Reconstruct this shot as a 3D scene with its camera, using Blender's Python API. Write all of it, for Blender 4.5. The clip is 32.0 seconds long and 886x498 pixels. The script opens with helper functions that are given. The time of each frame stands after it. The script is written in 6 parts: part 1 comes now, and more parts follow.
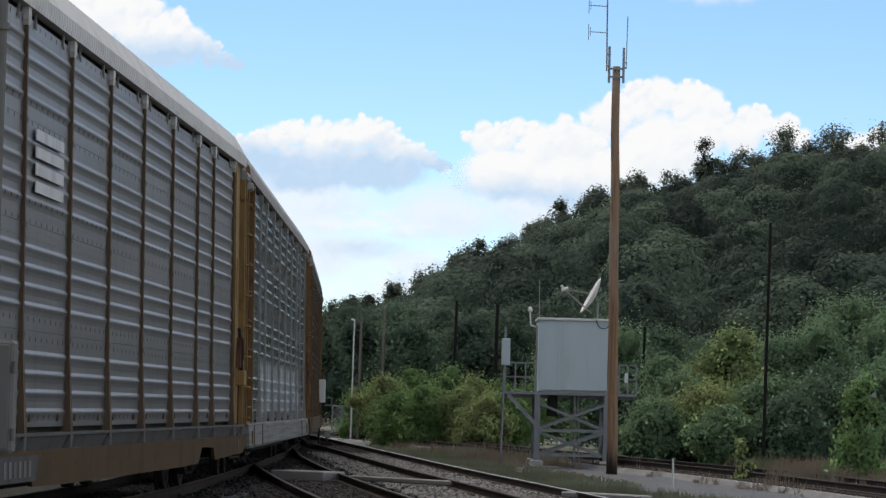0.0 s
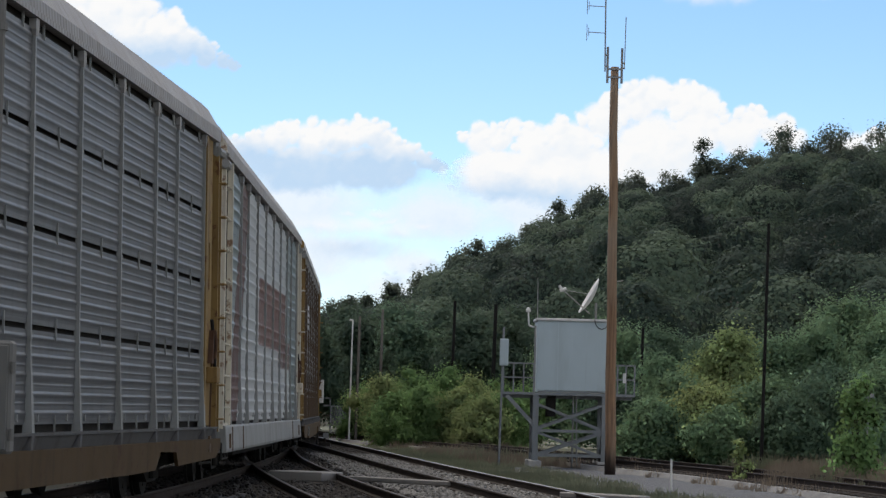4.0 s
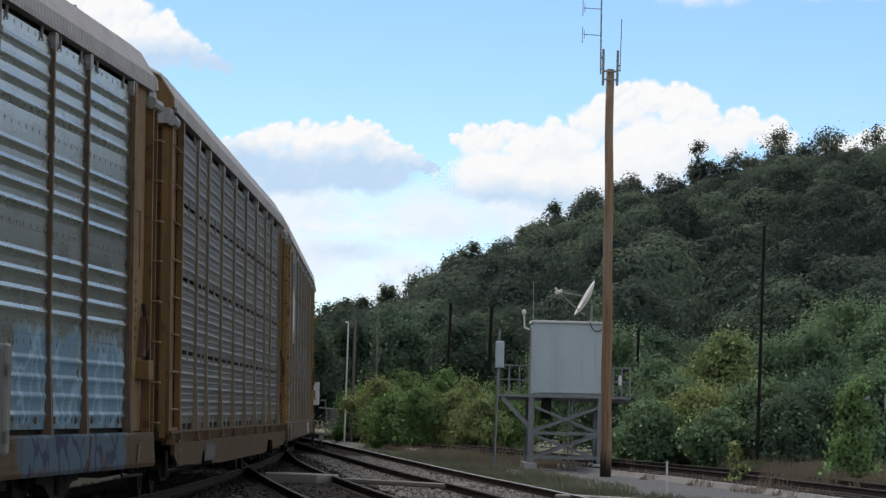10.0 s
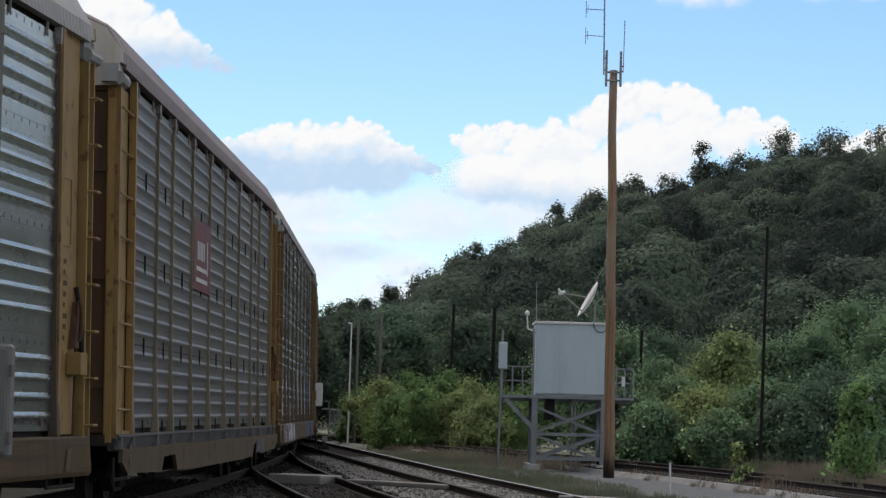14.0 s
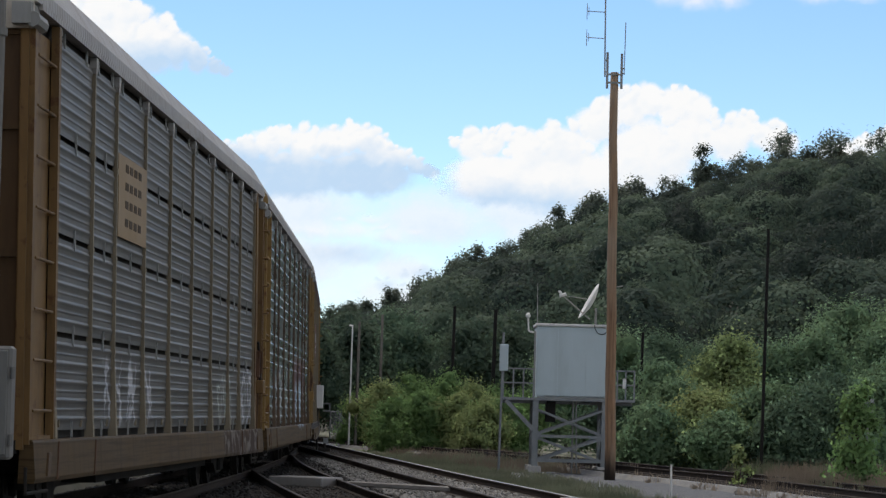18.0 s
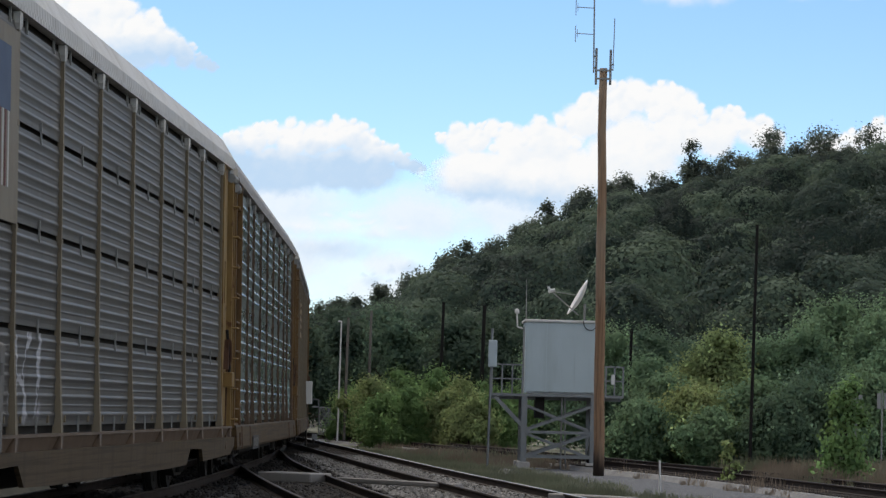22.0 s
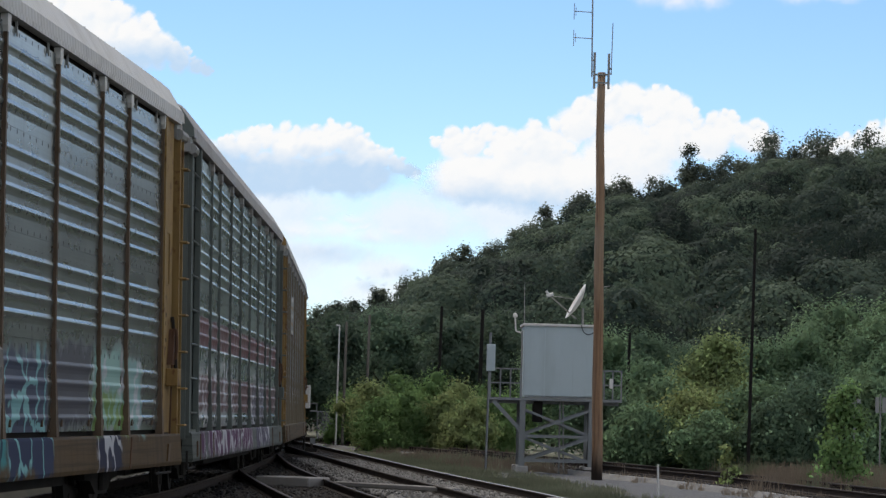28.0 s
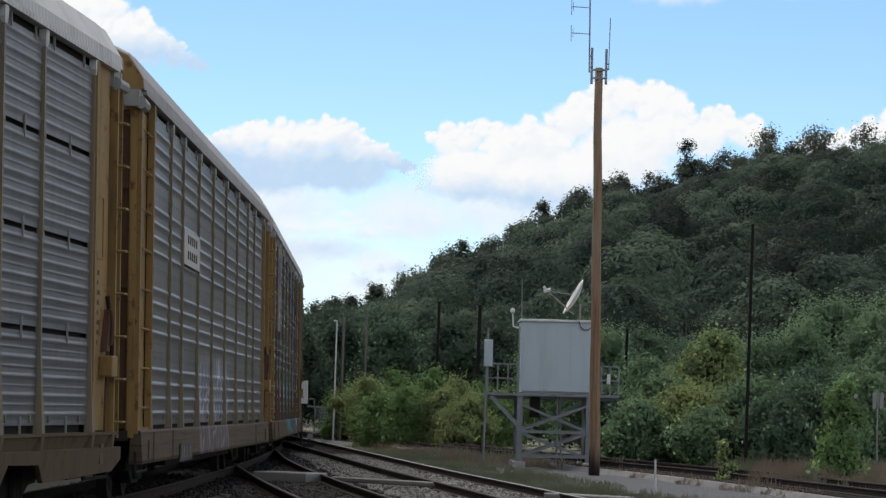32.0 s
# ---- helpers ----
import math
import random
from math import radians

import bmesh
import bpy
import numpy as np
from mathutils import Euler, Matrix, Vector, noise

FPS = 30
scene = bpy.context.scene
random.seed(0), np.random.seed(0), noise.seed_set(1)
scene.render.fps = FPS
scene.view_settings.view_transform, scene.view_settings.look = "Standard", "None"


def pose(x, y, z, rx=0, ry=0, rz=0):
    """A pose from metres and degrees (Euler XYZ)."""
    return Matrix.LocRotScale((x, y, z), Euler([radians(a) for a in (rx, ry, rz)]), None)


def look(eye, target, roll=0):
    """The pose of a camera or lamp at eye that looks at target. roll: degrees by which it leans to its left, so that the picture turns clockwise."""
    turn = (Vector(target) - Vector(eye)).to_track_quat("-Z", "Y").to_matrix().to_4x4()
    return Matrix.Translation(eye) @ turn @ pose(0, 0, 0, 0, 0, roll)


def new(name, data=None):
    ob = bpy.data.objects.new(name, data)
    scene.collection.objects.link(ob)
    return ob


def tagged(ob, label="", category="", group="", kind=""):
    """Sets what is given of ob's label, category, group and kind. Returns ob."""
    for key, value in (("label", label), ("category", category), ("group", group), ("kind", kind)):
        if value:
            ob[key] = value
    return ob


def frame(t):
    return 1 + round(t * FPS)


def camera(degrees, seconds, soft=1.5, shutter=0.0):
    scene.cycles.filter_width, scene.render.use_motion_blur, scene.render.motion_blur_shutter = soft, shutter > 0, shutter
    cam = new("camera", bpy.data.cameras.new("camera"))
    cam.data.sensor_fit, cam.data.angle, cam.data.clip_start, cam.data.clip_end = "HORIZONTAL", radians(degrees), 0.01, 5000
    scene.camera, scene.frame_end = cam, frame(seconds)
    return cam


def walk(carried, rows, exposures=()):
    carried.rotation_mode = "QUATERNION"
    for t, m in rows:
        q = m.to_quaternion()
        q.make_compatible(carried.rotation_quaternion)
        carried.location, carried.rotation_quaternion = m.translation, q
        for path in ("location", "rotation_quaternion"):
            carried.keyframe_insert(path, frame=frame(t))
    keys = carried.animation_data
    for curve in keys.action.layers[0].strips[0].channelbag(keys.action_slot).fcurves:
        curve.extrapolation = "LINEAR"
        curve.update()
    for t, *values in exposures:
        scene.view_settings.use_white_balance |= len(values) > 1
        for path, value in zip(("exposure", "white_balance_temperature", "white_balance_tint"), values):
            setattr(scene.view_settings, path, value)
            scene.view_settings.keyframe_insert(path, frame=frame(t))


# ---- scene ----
# The camera stands on a tripod beside the tracks and is nudged by hand: only its aim changes.
EYE = (0.0, 0.0, 1.4)
AIMS = (  # seconds, turn to the left, tilt up, lean (degrees)
    (0, 0.072, 3.087, 1.49), (0.5, 0.057, 3.089, 1.51), (1, 0.041, 3.090, 1.49), (1.5, 0.050, 3.074, 1.37),
    (2, 0.051, 3.072, 1.42), (2.5, 0.068, 3.075, 1.47), (3, 0.041, 3.082, 1.44), (3.5, 0.039, 3.089, 1.52),
    (5.5, 0.023, 3.106, 1.52), (6, -0.028, 3.090, 1.47), (6.5, -0.060, 3.072, 1.47), (7, -0.042, 3.044, 1.48),
    (7.5, -0.027, 3.058, 1.50), (8, 0.013, 3.091, 1.35), (8.5, 0.013, 3.099, 1.48), (9, 0.000, 3.090, 1.40),
    (9.5, -0.032, 3.109, 1.39), (10, -0.045, 3.141, 1.56), (10.5, -0.050, 3.142, 1.40), (11, -0.042, 3.159, 1.49),
    (11.5, -0.044, 3.179, 1.41), (12, 0.005, 3.194, 1.37), (12.5, 0.019, 3.193, 1.43), (13, 0.020, 3.172, 1.42),
    (13.5, 0.014, 3.126, 1.28), (14, 0.017, 3.159, 1.38), (14.5, 0.016, 3.191, 1.71), (16.5, -0.005, 3.205, 1.35),
    (17, -0.033, 3.195, 1.47), (17.5, -0.042, 3.218, 1.54), (18, 0.037, 3.200, 1.45), (18.5, 0.073, 3.241, 1.48),
    (19, 0.109, 3.222, 1.52), (19.5, 0.098, 3.242, 1.48), (20, 0.071, 3.226, 1.47), (20.5, 0.003, 3.158, 1.43),
    (21, -0.079, 3.094, 1.35), (21.5, -0.151, 3.110, 1.40), (22, -0.182, 3.126, 1.44), (22.5, -0.174, 3.131, 1.48),
    (23, -0.163, 3.165, 1.41), (23.5, -0.166, 3.192, 1.42), (24, -0.210, 3.228, 1.49), (24.5, -0.222, 3.235, 1.43),
    (25, -0.229, 3.245, 1.52), (25.5, -0.271, 3.234, 1.47), (27.5, -0.227, 3.212, 1.54), (28, -0.215, 3.207, 1.42),
    (28.5, -0.224, 3.184, 1.45), (29, -0.206, 3.131, 1.38), (29.5, -0.230, 3.129, 1.47), (30, -0.230, 3.097, 1.54),
    (30.5, -0.251, 3.098, 1.45), (31, -0.251, 3.117, 1.47), (31.5, -0.251, 3.117, 1.47), (32, -0.267, 3.119, 1.62),
)


def aim(yaw, tilt, lean):
    return pose(*EYE, 90 + tilt, 0, yaw) @ pose(0, 0, 0, 0, 0, 1.45)


cam = camera(17.1, 32.0, soft=1.4)
walk(cam, [(t, aim(a, b, c)) for t, a, b, c in AIMS])

# ---- world and light ----
SUN_EL, SUN_AZ = 54.0, -24.0   # height, and turn to the right of straight ahead (+y); thin cloud veils the sun
world = bpy.data.worlds.new("sky")
scene.world = world
world.use_nodes = True
wn = world.node_tree
sky = wn.nodes.new("ShaderNodeTexSky")
sky.sky_type, sky.sun_disc = "NISHITA", False
sky.sun_elevation, sky.sun_rotation = radians(SUN_EL), radians(SUN_AZ)
sky.altitude, sky.air_density, sky.dust_density, sky.ozone_density = 3000, 1.0, 0.0, 1.6
deep = wn.nodes.new("ShaderNodeHueSaturation")   # a clear late-summer blue
deep.inputs["Saturation"].default_value = 1.12
wn.links.new(sky.outputs[0], deep.inputs["Color"])
# broken white cumulus over the sky out of view, added to whiten the light
way = wn.nodes.new("ShaderNodeTexCoord")
field = wn.nodes.new("ShaderNodeTexNoise")
field.inputs["Scale"].default_value, field.inputs["Detail"].default_value = 2.6, 2.0
shift = wn.nodes.new("ShaderNodeVectorMath")
shift.operation, shift.inputs[1].default_value = "ADD", (0.7, 7.7, 14.1)
cover = wn.nodes.new("ShaderNodeMapRange")
cover.inputs[1].default_value, cover.inputs[2].default_value = 0.47, 0.60
veil = wn.nodes.new("ShaderNodeMix")
veil.data_type = "RGBA"
veil.inputs[7].default_value = (9.0, 8.8, 8.5, 1)
wn.links.new(way.outputs["Generated"], shift.inputs[0])
wn.links.new(shift.outputs[0], field.inputs["Vector"])
wn.links.new(field.outputs[0], cover.inputs[0])
wn.links.new(cover.outputs[0], veil.inputs[0])
wn.links.new(deep.outputs[0], veil.inputs[6])
wn.links.new(veil.outputs[2], wn.nodes["Background"].inputs[0])
wn.nodes["Background"].inputs[1].default_value = 0.145

sun_data = bpy.data.lights.new("sun", "SUN")
sun_data.energy, sun_data.angle, sun_data.color = 2.8, radians(38), (1.0, 0.94, 0.86)
sun = new("sun", sun_data)
el, az = radians(SUN_EL), radians(SUN_AZ)
sun.matrix_world = look((0, 0, 60), (0 - 60 * math.sin(az) * math.cos(el), 0 - 60 * math.cos(az) * math.cos(el), 60 - 60 * math.sin(el)))
scene.view_settings.exposure = -0.05

# ---- materials ----
class Nodes:
    """A short way to write node trees."""

    def __init__(self, name):
        self.mat = bpy.data.materials.new(name)
        self.mat.use_nodes = True
        self.t = self.mat.node_tree
        self.bsdf = self.t.nodes["Principled BSDF"]
        self.out = self.t.nodes["Material Output"]

    def put(self, socket, value):
        if isinstance(value, bpy.types.NodeSocket):
            self.t.links.new(value, socket)
        elif isinstance(value, (tuple, list)) and len(value) == 3 and socket.type == "RGBA":
            socket.default_value = (*value, 1)
        else:
            socket.default_value = value

    def node(self, kind, out=0, props=None, **ins):
        n = self.t.nodes.new(kind)
        for k, v in (props or {}).items():
            if k == "operation":
                n.operation = v
            elif k == "object":
                n.object = v
            elif k == "feature":
                n.feature = v
            elif k == "name":
                n.attribute_name = v
            elif k == "bands":
                n.bands_direction = v
        for k, v in ins.items():
            self.put(n.inputs[int(k[1:]) if k[0] == "i" and k[1:].isdigit() else k.replace("_", " ")], v)
        return n.outputs[out]

    def math(self, op, a, b=0.0, c=0.0):
        return self.node("ShaderNodeMath", 0, {"operation": op}, i0=a, i1=b, i2=c)

    def coords(self, ob=None):
        if ob:
            return self.node("ShaderNodeTexCoord", 3, {"object": ob})
        return self.node("ShaderNodeTexCoord", 3)

    def world(self):
        return self.node("ShaderNodeNewGeometry", 0)

    def scaled(self, v, x, y, z):
        return self.node("ShaderNodeVectorMath", 0, {"operation": "MULTIPLY"}, i0=v, i1=(x, y, z))

    def noise(self, v, scale, detail=3.0, rough=0.55, out=0):
        return self.node("ShaderNodeTexNoise", out, None, Vector=v, Scale=scale, Detail=detail, Roughness=rough)

    def step(self, v, a, b):
        n = self.t.nodes.new("ShaderNodeMapRange")
        n.interpolation_type = "SMOOTHSTEP"
        for i, x in enumerate((v, a, b, 0.0, 1.0)):
            self.put(n.inputs[i], x)
        return n.outputs[0]

    def mix(self, f, a, b):
        n = self.t.nodes.new("ShaderNodeMix")
        n.data_type = "RGBA"
        self.put(n.inputs[0], f), self.put(n.inputs[6], a), self.put(n.inputs[7], b)
        return n.outputs[2]

    def bump(self, h, strength, dist):
        self.put(self.bsdf.inputs["Normal"], self.node("ShaderNodeBump", 0, None, Height=h, Strength=strength, Distance=dist))

    def done(self, color, rough=0.6, metal=0.0, spec=0.5):
        self.put(self.bsdf.inputs["Base Color"], color)
        self.put(self.bsdf.inputs["Roughness"], rough)
        self.put(self.bsdf.inputs["Metallic"], metal)
        self.put(self.bsdf.inputs["Specular IOR Level"], spec)
        return self.mat


def paint(name, color, dirt=(0.10, 0.075, 0.05), amount=0.5, rough=0.55, scale=1.0, rust=None, metal=0.0, spec=0.15, ribs=0.0):
    """Weathered paint: streaks down the face, blotches, optional rust."""
    n = Nodes(name)
    p = n.coords()
    r = n.node("ShaderNodeObjectInfo", 5)
    q = n.node("ShaderNodeVectorMath", 0, {"operation": "ADD"}, i0=p, i1=n.node("ShaderNodeCombineXYZ", 0, None, i0=n.math("MULTIPLY", r, 37.0), i1=n.math("MULTIPLY", r, 11.0), i2=0.0))
    streak = n.noise(n.scaled(q, 2.6 * scale, 2.6 * scale, 0.45 * scale), 1.0, 6, 0.65)
    blot = n.noise(q, 1.7 * scale, 5)
    col = n.mix(n.math("MULTIPLY", n.step(streak, 0.45, 0.75), amount), color, dirt)
    col = n.mix(n.math("MULTIPLY", n.step(blot, 0.5, 0.72), amount * 0.7), col, tuple(0.6 * a + 0.4 * b for a, b in zip(color, dirt)))
    col = n.mix(n.math("MULTIPLY", r, 0.18), col, tuple(0.7 * c for c in color))
    if rust:
        col = n.mix(n.math("MULTIPLY", n.step(n.noise(q, 4.0 * scale, 6, 0.65), 0.56, 0.66), 0.85), col, rust)
    relief = n.noise(q, 30 * scale, 4)
    if ribs:
        sep = n.t.nodes.new("ShaderNodeSeparateXYZ")
        n.put(sep.inputs[0], p)
        wave = n.math("SINE", n.math("MULTIPLY", sep.outputs[0], 6.283 / ribs))
        relief = n.math("MULTIPLY_ADD", relief, 0.3, wave)
    n.bump(relief, 0.15 if not ribs else 0.5, 0.01)
    return n.done(col, n.math("ADD", rough - 0.1, n.math("MULTIPLY", blot, 0.25)), metal, spec)


def rough_stone(name, c1, c2, scale, bump=0.4):
    n = Nodes(name)
    p = n.world()
    a = n.noise(p, scale, 6, 0.65)
    b = n.noise(p, scale * 0.07, 4)
    col = n.mix(n.step(a, 0.35, 0.65), c1, c2)
    col = n.mix(n.math("MULTIPLY", n.step(b, 0.4, 0.7), 0.5), col, tuple(0.55 * c for c in c1))
    isl = n.node("ShaderNodeNewGeometry", 8)
    col = n.mix(n.math("MULTIPLY", isl, 0.35), col, tuple(0.45 * c for c in c2))
    n.bump(n.noise(p, scale * 3, 5), bump, 0.02)
    return n.done(col, 0.9)


def foliage(name, dark, light, tip, trans=0.35, gloss=0.1, mixed=False):
    """Leaves: each leaf its own tone, clumps in larger tones, light shining through."""
    n = Nodes(name)
    isl = n.node("ShaderNodeNewGeometry", 8)
    big = n.noise(n.coords(), 0.35, 3)
    col = n.mix(n.math("MULTIPLY_ADD", isl, 0.16, 0.42), dark, light)
    col = n.mix(n.math("MULTIPLY", n.step(big, 0.4, 0.66), 0.85), col, tip)
    wide = n.noise(n.coords(), 0.13, 2)
    col = n.mix(n.math("MULTIPLY", n.step(wide, 0.42, 0.60), 0.75), col, tuple(0.7 * c for c in dark))
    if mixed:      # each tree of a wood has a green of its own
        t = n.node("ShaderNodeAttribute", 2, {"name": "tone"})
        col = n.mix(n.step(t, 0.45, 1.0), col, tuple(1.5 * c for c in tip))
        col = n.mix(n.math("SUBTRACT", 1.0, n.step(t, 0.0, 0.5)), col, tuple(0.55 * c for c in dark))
    n.done(col, 0.65, 0.0, gloss)
    turn = n.t.nodes.new("ShaderNodeVectorTransform")    # leaves share the light of the bough they grow on
    turn.vector_type, turn.convert_from, turn.convert_to = "NORMAL", "OBJECT", "WORLD"
    n.put(turn.inputs[0], n.node("ShaderNodeAttribute", 1, {"name": "bough"}))
    n.put(n.bsdf.inputs["Normal"], turn.outputs[0])
    tr = n.node("ShaderNodeBsdfTranslucent", 0, None, Color=n.mix(0.5, col, light), Normal=turn.outputs[0])
    m = n.node("ShaderNodeMixShader", 0, None, i0=trans, i1=n.bsdf.outputs[0], i2=tr)
    n.put(n.out.inputs[0], m)
    return n.mat


def steel(name, color=(0.3, 0.29, 0.28), rough=0.35):
    n = Nodes(name)
    p = n.coords()
    return n.done(n.mix(n.step(n.noise(p, 9, 4), 0.4, 0.7), color, tuple(0.6 * c for c in color)), rough, 0.9)


ZB, ZT = 1.06, 5.46            # foot and head of the cars' side sheets


def panel_metal(name, car, base, metal=0.75, rough=0.36, dots=True, tags=(), blocks=(), grime=0.5):
    """Side sheet of a car in the car's own space: zinc with streaks and, where they are, painted fields and sprayed tags."""
    n = Nodes(name)
    p = n.coords(car)
    sep = n.t.nodes.new("ShaderNodeSeparateXYZ")
    n.put(sep.inputs[0], p)
    x, z = sep.outputs[0], sep.outputs[2]
    r = n.node("ShaderNodeObjectInfo", 5)
    streak = n.noise(n.scaled(p, 5.0, 5.0, 0.45), 1.0, 5, 0.6)
    spangle = n.noise(n.scaled(p, 0.7, 2.2, 3.0), 1.0, 3, 0.5)
    col = n.mix(n.math("MULTIPLY", n.step(streak, 0.42, 0.75), grime), base, tuple(0.42 * c for c in base))
    col = n.mix(n.math("MULTIPLY", n.step(spangle, 0.45, 0.7), 0.3), col, tuple(min(1, 1.35 * c) for c in base))
    col = n.mix(n.math("MULTIPLY", r, 0.30), col, tuple(0.62 * c for c in base))
    lines = n.noise(n.scaled(p, 0.30, 1.0, 24.0), 1.0, 4, 0.7)   # dirt lying along the pressings
    col = n.mix(n.math("MULTIPLY", n.step(lines, 0.42, 0.66), 0.30 if dots else 0.75), col, tuple(0.42 * c for c in base))
    paintf = 0.0
    wob = n.noise(p, 2.6, 3, 0.6)
    drip = n.noise(n.scaled(p, 11.0, 11.0, 1.3), 1.0, 5, 0.7)
    wob2 = n.noise(n.scaled(p, 1, 1, 1), 9.0, 2)
    xw = n.math("ADD", x, n.math("MULTIPLY", n.math("SUBTRACT", wob, 0.5), 0.7))
    zw = n.math("ADD", z, n.math("MULTIPLY", n.math("SUBTRACT", wob, 0.5), 0.7))

    def field(x0, x1, z0, z1, soft, xs, zs):
        m = n.math("MULTIPLY", n.step(xs, x0 - soft, x0 + soft), n.math("SUBTRACT", 1.0, n.step(xs, x1 - soft, x1 + soft)))
        return n.math("MULTIPLY", m, n.math("MULTIPLY", n.step(zs, z0 - soft, z0 + soft), n.math("SUBTRACT", 1.0, n.step(zs, z1 - soft, z1 + soft))))

    for x0, x1, z0, z1, c, worn, slant in blocks:
        slid = n.math("SUBTRACT", x, n.math("MULTIPLY", n.math("SUBTRACT", z, ZB), slant))
        m = field(x0, x1, z0, z1, 0.02, n.math("ADD", slid, n.math("MULTIPLY", n.math("SUBTRACT", wob2, 0.5), 0.30 * min(1, worn * 2))), n.math("ADD", z, n.math("MULTIPLY", n.math("SUBTRACT", streak, 0.5), 0.3 * worn)))
        m = n.math("MULTIPLY", m, n.math("SUBTRACT", 1.0, n.math("MULTIPLY", n.step(streak, 0.5, 0.62), worn)))
        m = n.math("MULTIPLY", m, n.math("SUBTRACT", 1.0, n.math("MULTIPLY", n.step(drip, 0.56, 0.66), 0.75)))
        col = n.mix(m, col, c)
        paintf = n.math("MAXIMUM", m, paintf)
    for x0, x1, z0, z1, c, line in tags:
        m = field(x0, x1, z0, z1, 0.10, xw, zw)
        vor = n.node("ShaderNodeTexVoronoi", 0, {"feature": "DISTANCE_TO_EDGE"}, Vector=n.scaled(n.node("ShaderNodeVectorMath", 0, {"operation": "ADD"}, i0=p, i1=n.noise(p, 1.6, 2, 0.5, 1)), 1.5, 0.0, 1.0), Scale=1.0)
        fill = n.math("MULTIPLY", m, n.step(n.noise(n.scaled(p, 1.6, 1, 0.7), 1.0, 2), 0.31, 0.36))
        stroke = n.math("MULTIPLY", m, n.math("SUBTRACT", 1.0, n.step(vor, 0.04, 0.06)))
        if c:
            col = n.mix(n.math("MULTIPLY", fill, 0.96), col, c)
            paintf = n.math("MAXIMUM", n.math("MULTIPLY", fill, 0.96), paintf)
        if line:
            col = n.mix(n.math("MULTIPLY", stroke, 0.85), col, line)
            paintf = n.math("MAXIMUM", stroke, paintf)
    if dots:
        zs = n.math("MULTIPLY_ADD", z, 0.909, 0.176)
        gx = n.math("ABSOLUTE", n.math("SUBTRACT", n.math("FRACT", n.math("DIVIDE", n.math("MULTIPLY_ADD", n.math("FLOOR", n.math("DIVIDE", zs, 0.19)), 0.13, x), 0.34)), 0.5))
        gz = n.math("ABSOLUTE", n.math("SUBTRACT", n.math("FRACT", n.math("DIVIDE", zs, 0.19)), 0.5))
        d = n.math("ADD", n.math("POWER", n.math("MULTIPLY", gx, 0.34), 2.0), n.math("POWER", n.math("MULTIPLY", gz, 0.19), 2.0))
        bandz = n.math("ABSOLUTE", n.math("SUBTRACT", n.math("FRACT", n.math("SUBTRACT", zs, 1.15)), 0.5))
        hole = n.math("MULTIPLY", n.math("LESS_THAN", d, 0.0007), n.math("GREATER_THAN", bandz, 0.31))
        col = n.mix(n.math("MULTIPLY", hole, 0.9), col, (0.012, 0.012, 0.012))
        paintf = n.math("MAXIMUM", hole, paintf)
    n.bump(n.noise(n.scaled(p, 1.2, 3, 1.6), 1.0, 2), 0.06, 0.03)
    rg = n.math("ADD", n.math("ADD", rough, n.math("MULTIPLY", spangle, 0.15)), n.math("MULTIPLY", paintf, 0.2))
    return n.done(col, rg, n.math("MULTIPLY", metal, n.math("SUBTRACT", 1.0, paintf)), 0.12 if metal == 0 else n.math("MULTIPLY_ADD", paintf, -0.3, 0.5))


TAN = paint("tan_paint", (0.215, 0.178, 0.125), amount=0.6)
RECESS = paint("dark_brown_recess", (0.075, 0.055, 0.038), (0.02, 0.015, 0.012), 0.5, 0.8)
# brown paint; on the end doors its dark tone is the gap's shade
BROWN_ENDSHADE = paint("brown_paint_and_end_shade", (0.085, 0.05, 0.025), (0.03, 0.02, 0.014), 0.6)
TAN_SILL = paint("dirty_tan_sill_paint", (0.098, 0.070, 0.042), (0.045, 0.034, 0.025), 0.6, 0.8, rust=(0.07, 0.035, 0.02))
OCHRE_SILL = paint("dirty_ochre_sill_paint", (0.085, 0.054, 0.025), (0.036, 0.026, 0.018), 0.6, 0.8, rust=(0.06, 0.028, 0.016))
YELLOW = paint("yellow_paint", (0.26, 0.165, 0.06), (0.07, 0.04, 0.02), 0.65, rust=(0.11, 0.045, 0.02))
OCHRE = paint("ochre_paint", (0.17, 0.10, 0.04), (0.05, 0.03, 0.02), 0.7, rust=(0.09, 0.04, 0.02))
BROWN = paint("brown_paint", (0.115, 0.078, 0.052), (0.04, 0.03, 0.02), 0.6)
CREAM = paint("cream_paint", (0.62, 0.57, 0.47), (0.16, 0.11, 0.07), 0.6, rust=(0.16, 0.07, 0.03))
WHITE = paint("white_paint", (0.66, 0.645, 0.61), (0.3, 0.27, 0.23), 0.4)
ROOFGREY = paint("grey_roof_paint", (0.33, 0.31, 0.295), (0.16, 0.135, 0.11), 0.5, ribs=0.17)
ROOFWHITE = paint("white_roof_paint", (0.56, 0.545, 0.52), (0.27, 0.24, 0.20), 0.45, ribs=0.17)
ROOFBROWN = paint("brown_roof_paint", (0.20, 0.155, 0.145), (0.12, 0.09, 0.075), 0.5, ribs=0.17)
CASEGREY = paint("weathered_case_paint", (0.175, 0.168, 0.155), (0.09, 0.075, 0.06), 0.5, 0.7)
GREYPAINT = paint("grey_paint", (0.28, 0.28, 0.27), (0.1, 0.08, 0.06), 0.5)
DARKGREEN = paint("dark_grey_green_paint", (0.11, 0.125, 0.115), (0.04, 0.035, 0.03), 0.5)
